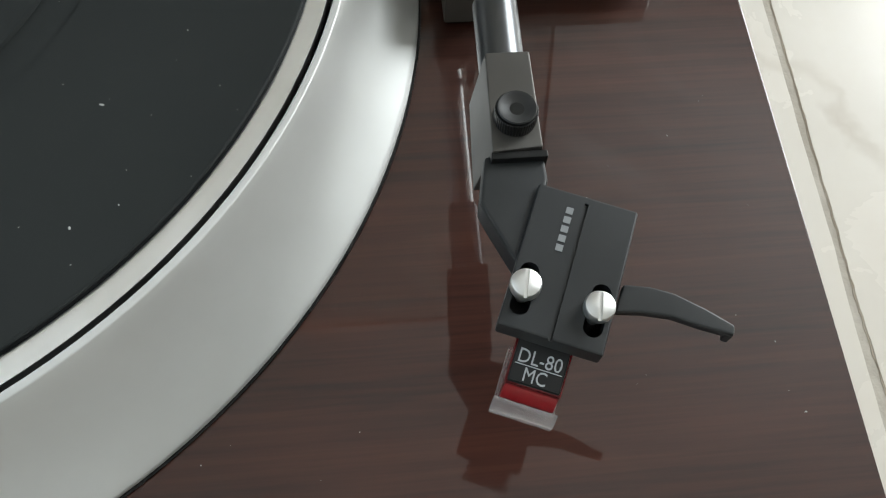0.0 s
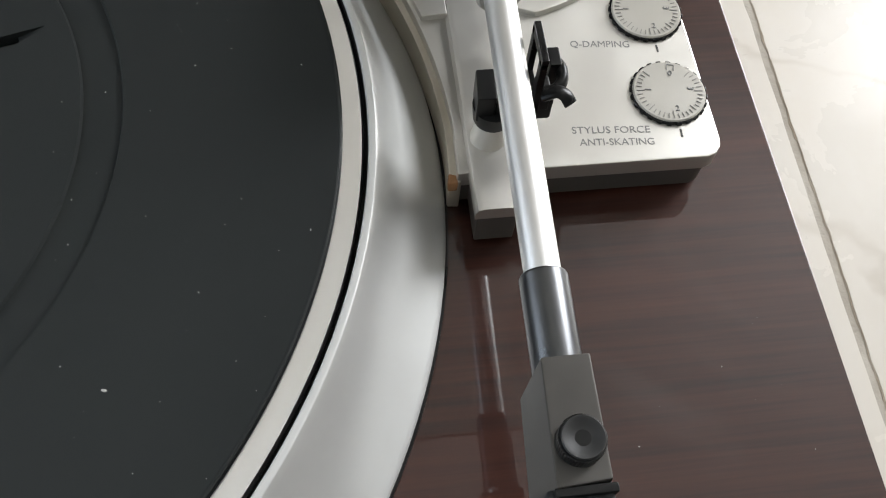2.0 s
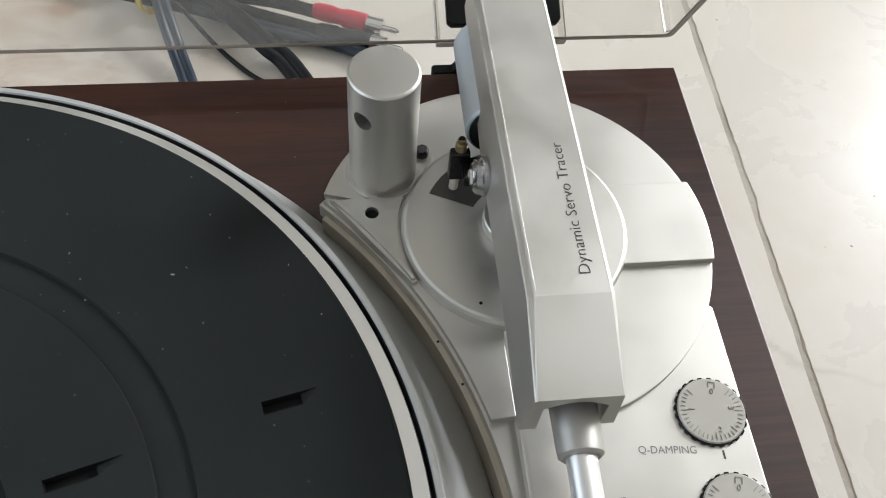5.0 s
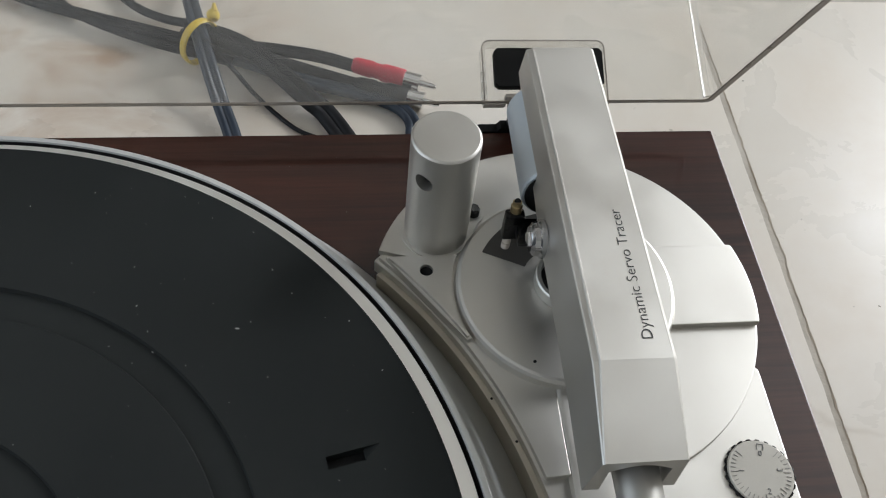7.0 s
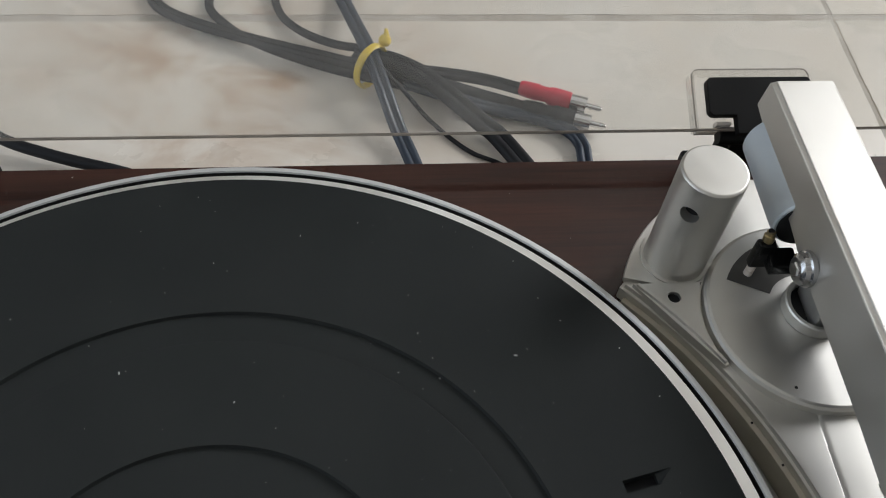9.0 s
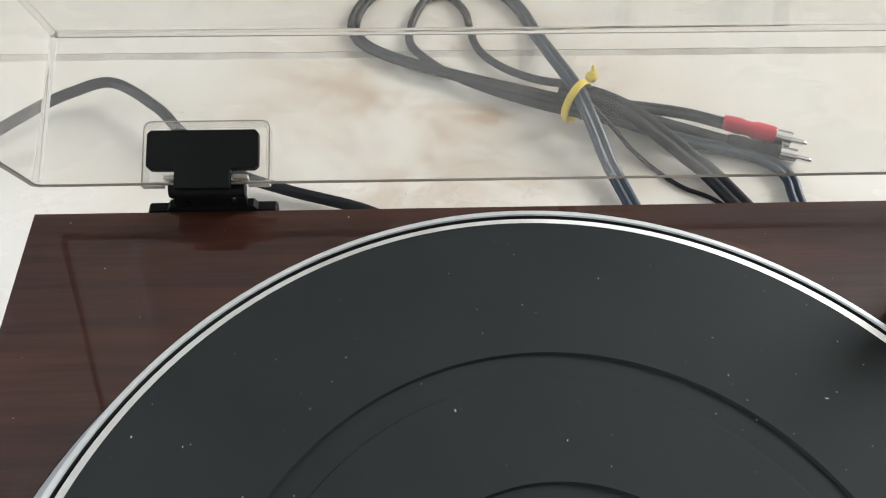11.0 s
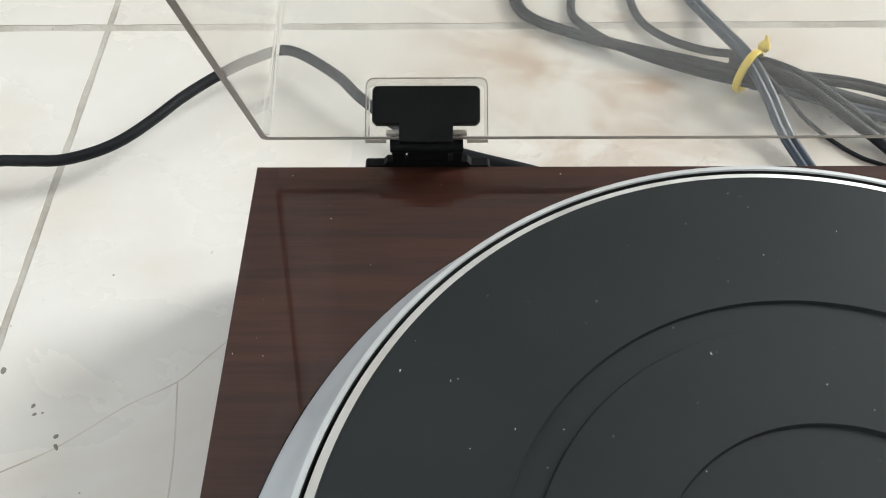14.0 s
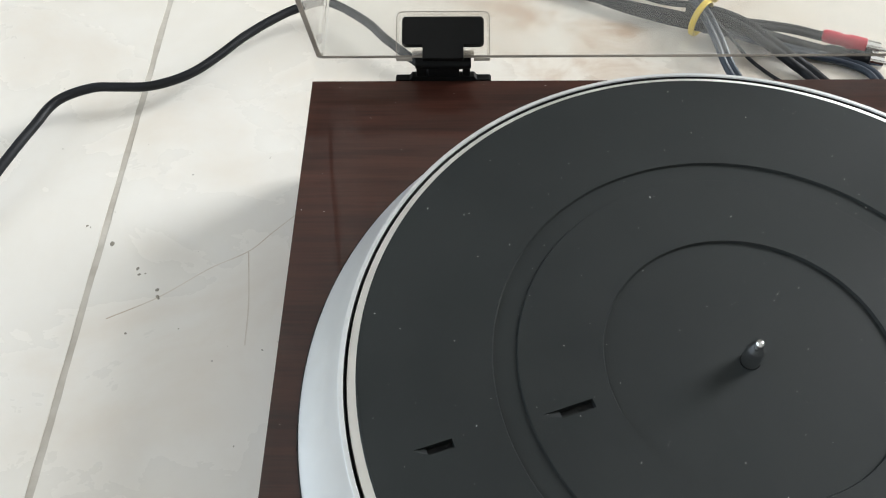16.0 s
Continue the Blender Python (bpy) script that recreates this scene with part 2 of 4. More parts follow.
turned(SILVER_SATIN, 0.25)
turned(RIM_METAL, 0.6)


def make_clear(name, colour):
    m, n, l, b = material(name, colour, 0.05, 0.0, 1.49)
    b.inputs["Transmission Weight"].default_value = 0.9
    return m


# darker copy of the mat rubber, with the side wall's shade in its colour
SHADED_RUBBER = varied("shaded_black_rubber", (0.0030, 0.0034, 0.0040), (0.0045, 0.0050, 0.0056), 0.50, 0.0, 1200, 0.05, 0.00003)
SHADED_RUBBER.node_tree.nodes["Principled BSDF"].inputs["IOR"].default_value = 1.25
WOOD, RUBBER, TILE, ACRYLIC = make_wood(), make_rubber(), make_tile(), make_acrylic()
CLEAR = make_clear("clear_plastic", (0.93, 0.90, 0.90))
CLEAR_RED = make_clear("clear_red_plastic", (0.75, 0.05, 0.06))
GLASS = make_clear("thick_acrylic", (0.96, 0.955, 0.94))
GLASS.node_tree.nodes["Principled BSDF"].inputs["Transmission Weight"].default_value = 1.0
PALE_EDGE = varied("pale_acrylic_edge", (0.48, 0.42, 0.36), (0.60, 0.54, 0.47), 0.30, 0.0, 900, 0.1)
EDGE = varied("dull_acrylic_edge", (0.20, 0.17, 0.14), (0.30, 0.26, 0.22), 0.35, 0.0, 900, 0.1)
GROUT = varied("brownish_grout", (0.37, 0.33, 0.275), (0.52, 0.48, 0.42), 0.9, 0.0, 250, 0.6, 0.001)
JOINT_DIRT = varied("brown_joint_dirt", (0.30, 0.245, 0.18), (0.50, 0.44, 0.36), 0.9, 0.0, 250, 0.3)
DIRT = material("dull_dirt", (0.25, 0.225, 0.18), 0.9)[0]
CRACK = varied("tile_crack_dirt", (0.47, 0.385, 0.30), (0.63, 0.57, 0.49), 0.8, 0.0, 400, 0.2)


# ---- mesh helpers ----
def v3(*a):
    return Vector(a)


def part(name, bm, mat, parent=None, label="", angle=32.0):
    bmesh.ops.recalc_face_normals(bm, faces=bm.faces)
    me = bpy.data.meshes.new(name)
    bm.to_mesh(me)
    bm.free()
    me.materials.append(mat)
    me.shade_smooth()
    me.set_sharp_from_angle(angle=radians(angle))
    ob = new(name, me)
    if parent is not None:
        ob.parent = parent
        ob.matrix_parent_inverse = parent.matrix_basis.inverted()
    if label:
        tagged(ob, label)
    if name not in ("tile", "sheath"):
        flat_faces(ob)
    return ob


def flat_faces(ob):
    """Keeps large faces flat between softened edges."""
    w = ob.modifiers.new("normals", "WEIGHTED_NORMAL")
    w.mode, w.weight, w.keep_sharp = "FACE_AREA", 90, True


def soften(bm, size, seg=2, angle=30.0, keep=None):
    if size <= 0:
        return bm
    edges = [e for e in bm.edges if len(e.link_faces) == 2 and e.calc_face_angle(0) > radians(angle) and (keep is None or keep(e))]
    bmesh.ops.bevel(bm, geom=edges, offset=size, segments=seg, affect="EDGES", profile=0.5, clamp_overlap=True)
    return bm


def hexa(corners, bev=0.0, seg=2):
    """A block from eight corners: four below, four above, in the same order."""
    bm = bmesh.new()
    q = [bm.verts.new(c) for c in corners]
    for f in ((3, 2, 1, 0), (4, 5, 6, 7), (0, 1, 5, 4), (1, 2, 6, 5), (2, 3, 7, 6), (3, 0, 4, 7)):
        bm.faces.new([q[i] for i in f])
    bmesh.ops.recalc_face_normals(bm, faces=bm.faces)
    return soften(bm, bev, seg)


def box(x0, x1, y0, y1, z0, z1, bev=0.0, seg=2):
    return hexa([(x, y, z) for z in (z0, z1) for x, y in ((x0, y0), (x1, y0), (x1, y1), (x0, y1))], bev, seg)


def prism(poly, z0, z1, bev=0.0, seg=2, angle=40.0):
    bm = bmesh.new()
    lo = [bm.verts.new((x, y, z0)) for x, y in poly]
    hi = [bm.verts.new((x, y, z1)) for x, y in poly]
    bm.faces.new(lo[::-1])
    bm.faces.new(hi)
    n = len(poly)
    for i in range(n):
        bm.faces.new((lo[i], lo[(i + 1) % n], hi[(i + 1) % n], hi[i]))
    bmesh.ops.recalc_face_normals(bm, faces=bm.faces)
    return soften(bm, bev, seg, angle)


def loft(rings, closed=True, cap=True):
    bm = bmesh.new()
    vs = [[bm.verts.new(p) for p in r] for r in rings]
    n = len(rings[0])
    for a, b in zip(vs, vs[1:]):
        for i in range(n if closed else n - 1):
            bm.faces.new((a[i], a[(i + 1) % n], b[(i + 1) % n], b[i]))
    if cap:
        bm.faces.new(vs[0][::-1])
        bm.faces.new(vs[-1])
    return bm


def ring(c, r, n, z):
    return [(c[0] + r * math.cos(2 * math.pi * i / n), c[1] + r * math.sin(2 * math.pi * i / n), z) for i in range(n)]


def revolve(profile, n=96, c=(0, 0), cap=True):
    """A turned body: the profile is a list of radius and height."""
    return loft([ring(c, max(r, 1e-5), n, z) for r, z in profile], True, cap)


def rod(p0, p1, profile, n=28):
    """A turned body along the line from p0 to p1: pairs of (share of the length, radius)."""
    p0, p1 = Vector(p0), Vector(p1)
    q = (p1 - p0).to_track_quat("Z", "Y").to_matrix()
    rings = []
    for s, r in profile:
        o = p0.lerp(p1, s)
        rings.append([o + q @ Vector((r * math.cos(2 * math.pi * i / n), r * math.sin(2 * math.pi * i / n), 0)) for i in range(n)])
    return loft(rings)


def smooth_line(points, step=10):
    pts = [Vector(p) for p in points]
    pts = [2 * pts[0] - pts[1], *pts, 2 * pts[-1] - pts[-2]]
    out = []
    for a, b, c, d in zip(pts, pts[1:], pts[2:], pts[3:]):
        for k in range(step):
            t = k / step
            out.append(0.5 * (2 * b + (c - a) * t + (2 * a - 5 * b + 4 * c - d) * t * t + (3 * b - a - 3 * c + d) * t ** 3))
    return out + [pts[-2]]


def cable(points, rx, rz=None, n=28):
    """A sheath that follows a smooth line; rx is half its width, rz half its height."""
    line, rings = smooth_line(points), []
    rz = rz or rx
    for i, p in enumerate(line):
        d = (line[min(i + 1, len(line) - 1)] - line[max(i - 1, 0)]).normalized()
        side = d.cross(Vector((0, 0, 1))).normalized()
        up = side.cross(d)
        rings.append([p + side * rx * math.cos(2 * math.pi * k / n) + up * rz * math.sin(2 * math.pi * k / n) for k in range(n)])
    return loft(rings)


def twin_cable(points, r, n=16):
    """A flat twin lead with a groove along its middle."""
    line, rings = smooth_line(points), []
    for i, p in enumerate(line):
        d = (line[min(i + 1, len(line) - 1)] - line[max(i - 1, 0)]).normalized()
        side = d.cross(Vector((0, 0, 1))).normalized()
        up = side.cross(d)
        sect = []
        for k in range(n):
            a = radians(-150 + 300 * k / (n - 1))
            sect.append((0.93 * r + r * math.cos(a), r * math.sin(a)))
        sect += [(-x, -z) for x, z in sect]
        rings.append([p + side * x + up * z for x, z in sect])
    return loft(rings)


def arc(c, r, a0, a1, n):
    return [(c[0] + r * math.cos(radians(a0 + (a1 - a0) * i / n)), c[1] + r * math.sin(radians(a0 + (a1 - a0) * i / n))) for i in range(n + 1)]


def joined(*parts_):
    bm = bmesh.new()
    for b in parts_:
        me = bpy.data.meshes.new("tmp")
        b.to_mesh(me)
        b.free()
        bm.from_mesh(me)
        bpy.data.meshes.remove(me)
    return bm


def cut(ob, *cutters):
    """Takes the cutters out of a mesh for good."""
    ob.modifiers.clear()
    for bm in cutters:
        bmesh.ops.recalc_face_normals(bm, faces=bm.faces)
        me = bpy.data.meshes.new("cutter")
        bm.to_mesh(me)
        bm.free()
        c = new("cutter", me)
        mod = ob.modifiers.new("cut", "BOOLEAN")
        mod.operation, mod.solver, mod.object = "DIFFERENCE", "EXACT", c
        bpy.context.view_layer.update()
        res = bpy.data.meshes.new_from_object(ob.evaluated_get(bpy.context.evaluated_depsgraph_get()))
        ob.modifiers.clear()
        old, ob.data = ob.data, res
        bpy.data.meshes.remove(old)
        bpy.data.objects.remove(c)
        bpy.data.meshes.remove(me)
    ob.data.shade_smooth()
    ob.data.set_sharp_from_angle(angle=radians(32))
    flat_faces(ob)
    return ob


def lettering(name, body, size, m, mat, parent, width=None, depth=0.00012, thin=0.0):
    """Raised print of a line of words; m places its lower left corner."""
    cu = bpy.data.curves.new(name, "FONT")
    cu.body, cu.size, cu.extrude, cu.resolution_u, cu.offset = body, size, depth, 3, thin
    tmp = new(name, cu)
    bpy.context.view_layer.update()
    me = bpy.data.meshes.new_from_object(tmp.evaluated_get(bpy.context.evaluated_depsgraph_get()))
    bpy.data.objects.remove(tmp)
    bpy.data.curves.remove(cu)
    if width:
        xs = [v.co.x for v in me.vertices]
        s = width / (max(xs) - min(xs))
        me.transform(Matrix.Diagonal((s, 1, 1, 1)))
    me.transform(m)
    me.materials.clear()
    me.materials.append(mat)
    ob = new(name, me)
    ob.parent = parent
    ob.matrix_parent_inverse = parent.matrix_basis.inverted() if parent.parent is None else Matrix()
    return ob


def thing(name, place, label, category, group="", kind=""):
    ob = new(name)
    ob.empty_display_size = 0.02
    ob.location = place
    ob.matrix_basis = Matrix.Translation(place)
    return tagged(ob, label, category, group, kind)


# ---- room ----
def room():
    half, top, thick = 2.60, 2.65, 0.15
    lo = FLOOR_Z - 0.02

    def wall(name, x0, x1, y0, y1, hole=None, paint=WALL_PAINT, label="plain pale painted wall"):
        bms = [box(x0, x1, y0, y1, lo, top)] if hole is None else []
        if hole:
            a0, a1, z0, z1 = hole
            bms = [box(x0, x1, y0, a0, lo, top), box(x0, x1, a1, y1, lo, top), box(x0, x1, a0, a1, lo, z0), box(x0, x1, a0, a1, z1, top)]
        tagged(part(name, joined(*bms), paint), label, "wall", kind="structure")

    e_hole, w_hole = (0.92, 2.24, 0.62, 2.28), (-2.10, 1.40, 0.30, 2.50)
    wall("wall_east", half, half + thick, -half, half, e_hole)
    wall("wall_west", -half - thick, -half, -half, half, w_hole)
    wall("wall_north", -half - thick, half + thick, half, half + thick, None, DARK_PAINT, "plain taupe painted wall")
    wall("wall_south", -half - thick, half + thick, -half - thick, -half)
    tagged(part("ceiling", box(-half - thick, half + thick, -half - thick, half + thick, top, top + 0.12), CEILING_PAINT), "plain pale ceiling", "ceiling", kind="structure")
    for k, (x, (a0, a1, z0, z1)) in enumerate(((half + 0.09, e_hole), (-half - 0.09, w_hole))):
        w = tagged(part(f"window_{k + 1}", joined(box(x - 0.03, x + 0.03, a0, a0 + 0.05, z0, z1), box(x - 0.03, x + 0.03, a1 - 0.05, a1, z0, z1),
                        box(x - 0.03, x + 0.03, a0 + 0.05, a1 - 0.05, z0, z0 + 0.05), box(x - 0.03, x + 0.03, a0 + 0.05, a1 - 0.05, z1 - 0.05, z1)), WALL_PAINT),
                   "white window frame in the wall", "window", kind="structure")


room()


# ---- turntable ----
XL, XR, YB, YF = -0.1818, 0.2589, 0.1759, -0.205
player = thing("turntable", (0.0385, -0.015, FLOOR_Z), "rosewood turntable with silver tonearm and raised clear lid on floor tiles", "turntable")


def plinth():
    part("plinth", box(XL, XR, YF, YB, FLOOR_Z + 0.012, 0.0, 0.0003, 2), WOOD, player, "glossy dark rosewood plinth")
    for x in (XL + 0.045, XR - 0.045):
        for y in (YF + 0.045, YB - 0.045):
            part("foot", revolve([(0.022, FLOOR_Z), (0.024, FLOOR_Z + 0.002), (0.024, FLOOR_Z + 0.0122)], 32, (x, y)), BLACK, player)


plinth()

ZP = 0.0281
SKIRT = (-0.0005, -0.0042)


def surround():
    n = 160
    prof = [(0.1503, 0.0262, 0.0), (0.1504, 0.0267, 0.0), (0.1506, 0.0270, 0.0), (0.1520, 0.0270, 0.0), (0.1524, 0.0266, 0.0), (0.1532, 0.0250, 0.04), (0.1548, 0.0213, 0.14),
            (0.1570, 0.0168, 0.28), (0.1600, 0.0118, 0.48), (0.1640, 0.0069, 0.73), (0.1680, 0.0031, 0.95), (0.1689, 0.0021, 1.0), (0.1693, 0.0014, 1.0), (0.1693, -0.0004, 1.0)]
    rings = [ring((SKIRT[0] * k, SKIRT[1] * k), r, n, z) for r, z, k in prof]
    part("platter_surround", loft(rings, True, False), SILVER_SATIN, player, "satin silver sloping ring round the platter", 50)
    part("surround_seal", revolve([(0.1690, 0.0001), (0.1700, 0.0001), (0.1700, 0.0006), (0.1690, 0.0006)], n, SKIRT), BLACK, player)


surround()


def platter():
    p = part("platter", revolve([(0.030, 0.006), (0.1470, 0.006), (0.1484, 0.0075), (0.1492, 0.0254), (0.1490, 0.0261), (0.1489, 0.0264), (0.1402, 0.0264), (0.1398, 0.0246), (0.0300, 0.0246)], 192), RIM_METAL, player, "turned aluminium platter with a bright rim", 25)
    part("spindle", revolve([(0.0036, 0.0246), (0.0036, 0.0345), (0.0033, 0.0362), (0.0017, 0.0398), (0.0012, 0.0406), (0.0004, 0.0409)], 28), CHROME, p, "chrome centre spindle with a tapered tip", 45)
    part("platter_deck", revolve([(0.0038, 0.02462), (0.1390, 0.02462), (0.1390, 0.0247), (0.0038, 0.0247)], 96), CAVITY_SHADE, p)
    # black ring laid in the gap round the platter in place of its shade
    part("gap_shade_ring", revolve([(0.1487, 0.0230), (0.1503, 0.0230), (0.1503, 0.0264), (0.15025, 0.0264), (0.15020, 0.0240), (0.1487, 0.0240)], 160), CAVITY_SHADE, p)


platter()


def platter_mat():
    z = ZP
    prof = [(0.0038, 0.0247), (0.1392, 0.0248), (0.1394, 0.02645), (0.1449, 0.02645), (0.1450, 0.0267), (0.1448, z - 0.0002), (0.1445, z), (0.0954, z), (0.0949, z - 0.0011), (0.0862, z - 0.0011), (0.0858, z - 0.0003),
            (0.0854, z - 0.0002), (0.0541, z - 0.0002), (0.0536, z - 0.0014), (0.0062, z - 0.0014), (0.0038, z - 0.0016)]
    # the mat lies a hair off the platter's centre
    rings = [ring((-0.0006, 0.0012) if r > 0.143 else (0, 0), r, 192, zz) for r, zz in prof]
    bm = loft(rings + [rings[0]], True, False)
    bmesh.ops.remove_doubles(bm, verts=bm.verts, dist=1e-7)
    ob = part("platter_mat", bm, RUBBER, None, "black rubber platter mat with ring grooves and slots, flecked with dust", 20)
    tagged(ob, "", "platter mat")

    def slot(a, r0, r1, w, tail):
        u, s = Vector((math.cos(a[0]), math.sin(a[0]), 0)), Vector((-math.sin(a[0]), math.cos(a[0]), 0)) * a[3]
        o = Vector((a[1], a[2], 0))
        h = (r1 - r0) / 2
        hole = hexa([o + u * x + s * y + Vector((0, 0, zz)) for zz in (0.0240, 0.0310) for x, y in ((-h, -w), (h, -w), (h, w), (-h, w))])
        ramp_ = hexa([o + u * (h - 0.0005) - s * w + v3(0, 0, 0.0262), o + u * (h + tail) + s * (w * 0.8) + v3(0, 0, z - 0.0001), o + u * (h + tail) + s * w + v3(0, 0, z - 0.0001), o + u * (h - 0.0005) + s * w + v3(0, 0, 0.0262),
                      o + u * (h - 0.0005) - s * w + v3(0, 0, 0.0300), o + u * (h + tail) + s * (w * 0.8) + v3(0, 0, 0.0300), o + u * (h + tail) + s * w + v3(0, 0, 0.0300), o + u * (h - 0.0005) + s * w + v3(0, 0, 0.0300)])
        return hole, ramp_

    cutters = []
    for x, y, turn, side, length, w, tail in ((0.1135, 0.0378, 12.5, 1, 0.0100, 0.0018, 0.0042), (0.0640, 0.0226, 15.5, 1, 0.0122, 0.0017, 0.0072),
                                              (-0.1142, -0.0343, 199.0, -1, 0.0096, 0.0017, 0.0046), (-0.0652, -0.0196, 199.5, -1, 0.0128, 0.0018, 0.0070)):
        cutters += slot((radians(turn), x, y, side), 0, length, w, tail)
    cut(ob, *cutters)
    edge = [(0.1437, z - 0.0004), (0.1441, z + 0.00003), (0.1449, z - 0.0006), (0.1452, z - 0.0012), (0.1452, 0.0266), (0.1447, 0.0266)]
    # the wall of the mat, its shade painted by the darker rubber
    part("mat_edge", revolve(edge + edge[:1], 192, (-0.0006, 0.0012), False), SHADED_RUBBER, ob, "black moulded edge, darkened for its shade", 60)
    return ob


platter_mat()

# ---- tonearm base ----
PIV = (0.182, 0.0925)


def base():
    c, big = PIV, 0.060
    disc_c = (0.1821, 0.0906)

    def hollow(off, a0, a1, n=40):
        """The hollow edge that follows the platter, off metres outside its inner line."""
        out = []
        for k in range(n + 1):
            a = a0 + (a1 - a0) * k / n
            r = 0.1696 - 0.00018 * max(0.0, a) + off
            out.append((r * math.cos(radians(a)), r * math.sin(radians(a))))
        return out

    lip = hollow(0.0, 40.0, -5.0) + hollow(0.0030, -5.0, 40.0)
    outline = [(0.1745, -0.0145), (0.2335, -0.0147), (0.2358, -0.0138), (0.2373, -0.0118), (0.2378, -0.0095), (0.2376, 0.0640)]
    outline += arc(disc_c, big - 0.0012, -25, 160, 64)
    outline += hollow(0.0018, 41.0, -4.9)
    b = part("tonearm_base", prism(outline, 0.0100, 0.0158, 0.0006), SILVER, player, "silver painted cast tonearm base")
    cx, cy = 0.196, 0.060
    # side walls in the darker silver that carries their shade
    part("base_side", prism([(cx + (x - cx) * 0.978, cy + (y - cy) * 0.985) for x, y in outline], 0.0016, 0.0102), SHADED_SILVER, b, "silver side of the base, coloured as in shade")
    # black strip that stands in for the shade below the base
    part("base_gap_shade", prism([(cx + (x - cx) * 0.965, cy + (y - cy) * 0.972) for x, y in outline], 0.0002, 0.0017), BLACK, b, "black strip added for the dark gap under the base")
    part("rail_side", box(0.1744, 0.1842, -0.0254, 0.0200, 0.0016, 0.0139, 0.0003), SHADED_SILVER, b)
    # the same black stand-in for shade, below the rail
    part("rail_gap_shade", box(0.1752, 0.1836, -0.0244, 0.0200, 0.0002, 0.0017), BLACK, b)
    part("curved_lip", prism(lip, 0.0006, 0.0127, 0.0004), TARNISHED, b, "tarnished lip beside the platter")
    part("chipped_corner", prism([(0.1686, -0.0153), (0.1712, -0.0153), (0.1713, -0.0130), (0.1690, -0.0122)], 0.0088, 0.0129, 0.0006), CHIPPED, b, "bare chipped corner of the lip")
    # the wing beside the platter, a step above the front part
    wing = hollow(0.0028, 40.6, 11.3, 26) + [(0.1740, 0.0338), (0.1740, 0.0600), (0.160, 0.1000), (0.1500, 0.1080)]
    part("wing", prism(wing, 0.0150, 0.0178, 0.0004), SILVER, b)
    # turned disc behind and to the side of the pivot
    disc = arc(disc_c, big, -75, 161, 90) + [(0.1400, 0.1060), (0.1600, 0.0800), (0.178, 0.040)]
    part("arm_board_disc", prism(disc, 0.0150, 0.0176, 0.0005), SILVER, b)
    sect = arc(disc_c, big + 0.0001, -12.0, 16.2, 16) + arc(c, 0.0335, 26.5, -25.5, 12)
    part("raised_sector", prism(sect, 0.0165, 0.0197, 0.0005), SILVER, b)
    tri = [(0.1274, 0.1062), (0.1502, 0.1062)] + arc(c, 0.0352, 157, 203, 10) + [(0.1512, 0.0763), (0.1498, 0.0757)]
    t = part("corner_plate", prism(tri, 0.0160, 0.0196, 0.0004), SILVER, b)
    cut(t, revolve([(0.0021, 0.0100), (0.0021, 0.0300)], 28, (0.1397, 0.1008)))
    part("edge_rib", prism(hollow(0.0032, 39.4, 27.0, 14) + hollow(0.0043, 27.0, 39.4, 14), 0.0185, 0.0209, 0.0003), SILVER, b)
    part("screw_hole", revolve([(0.0021, 0.0160), (0.0021, 0.0182)], 24, (0.1397, 0.1008)), CAVITY_SHADE, b)
    part("pivot_disc", revolve([(0.0340, 0.0165), (0.0340, 0.0206), (0.0334, 0.0216), (0.0326, 0.0220)], 128, c), SILVER, b, "round silver pivot disc", 25)
    # narrow rail under the arm
    rail_side = [(0.1736, 0.0138), (0.1846, 0.0138), (0.1846, 0.0182), (0.1756, 0.0182), (0.1742, 0.0176), (0.1736, 0.0160)]
    part("rest_rail", loft([[(x, y, z) for x, z in rail_side] for y in (-0.0262, 0.0605)]), SILVER, b)
    for x, y in hollow(0.0012, 21.0, 16.0, 1):
        part("pin_hole", revolve([(0.0004, 0.0126), (0.0004, 0.0128)], 12, (x, y)), CAVITY_SHADE, b)
    part("pin_hole", revolve([(0.0005, 0.0219), (0.0005, 0.02215)], 12, (0.1682, 0.0664)), CAVITY_SHADE, b)
    return b


BASE = base()


def dial(name, x, y, label):
    n, pts = 72, []
    r = 0.0100
    for i in range(n * 4):
        a = 2 * math.pi * i / (n * 4)
        d = 0.00035 if (i // 6) % 2 else 0.0
        pts.append((x + (r - d) * math.cos(a), y + (r - d) * math.sin(a)))
    d = part(name, prism(pts, 0.0135, 0.0167, 0.0002, 1, 60), BLACK, BASE, label)
    return d


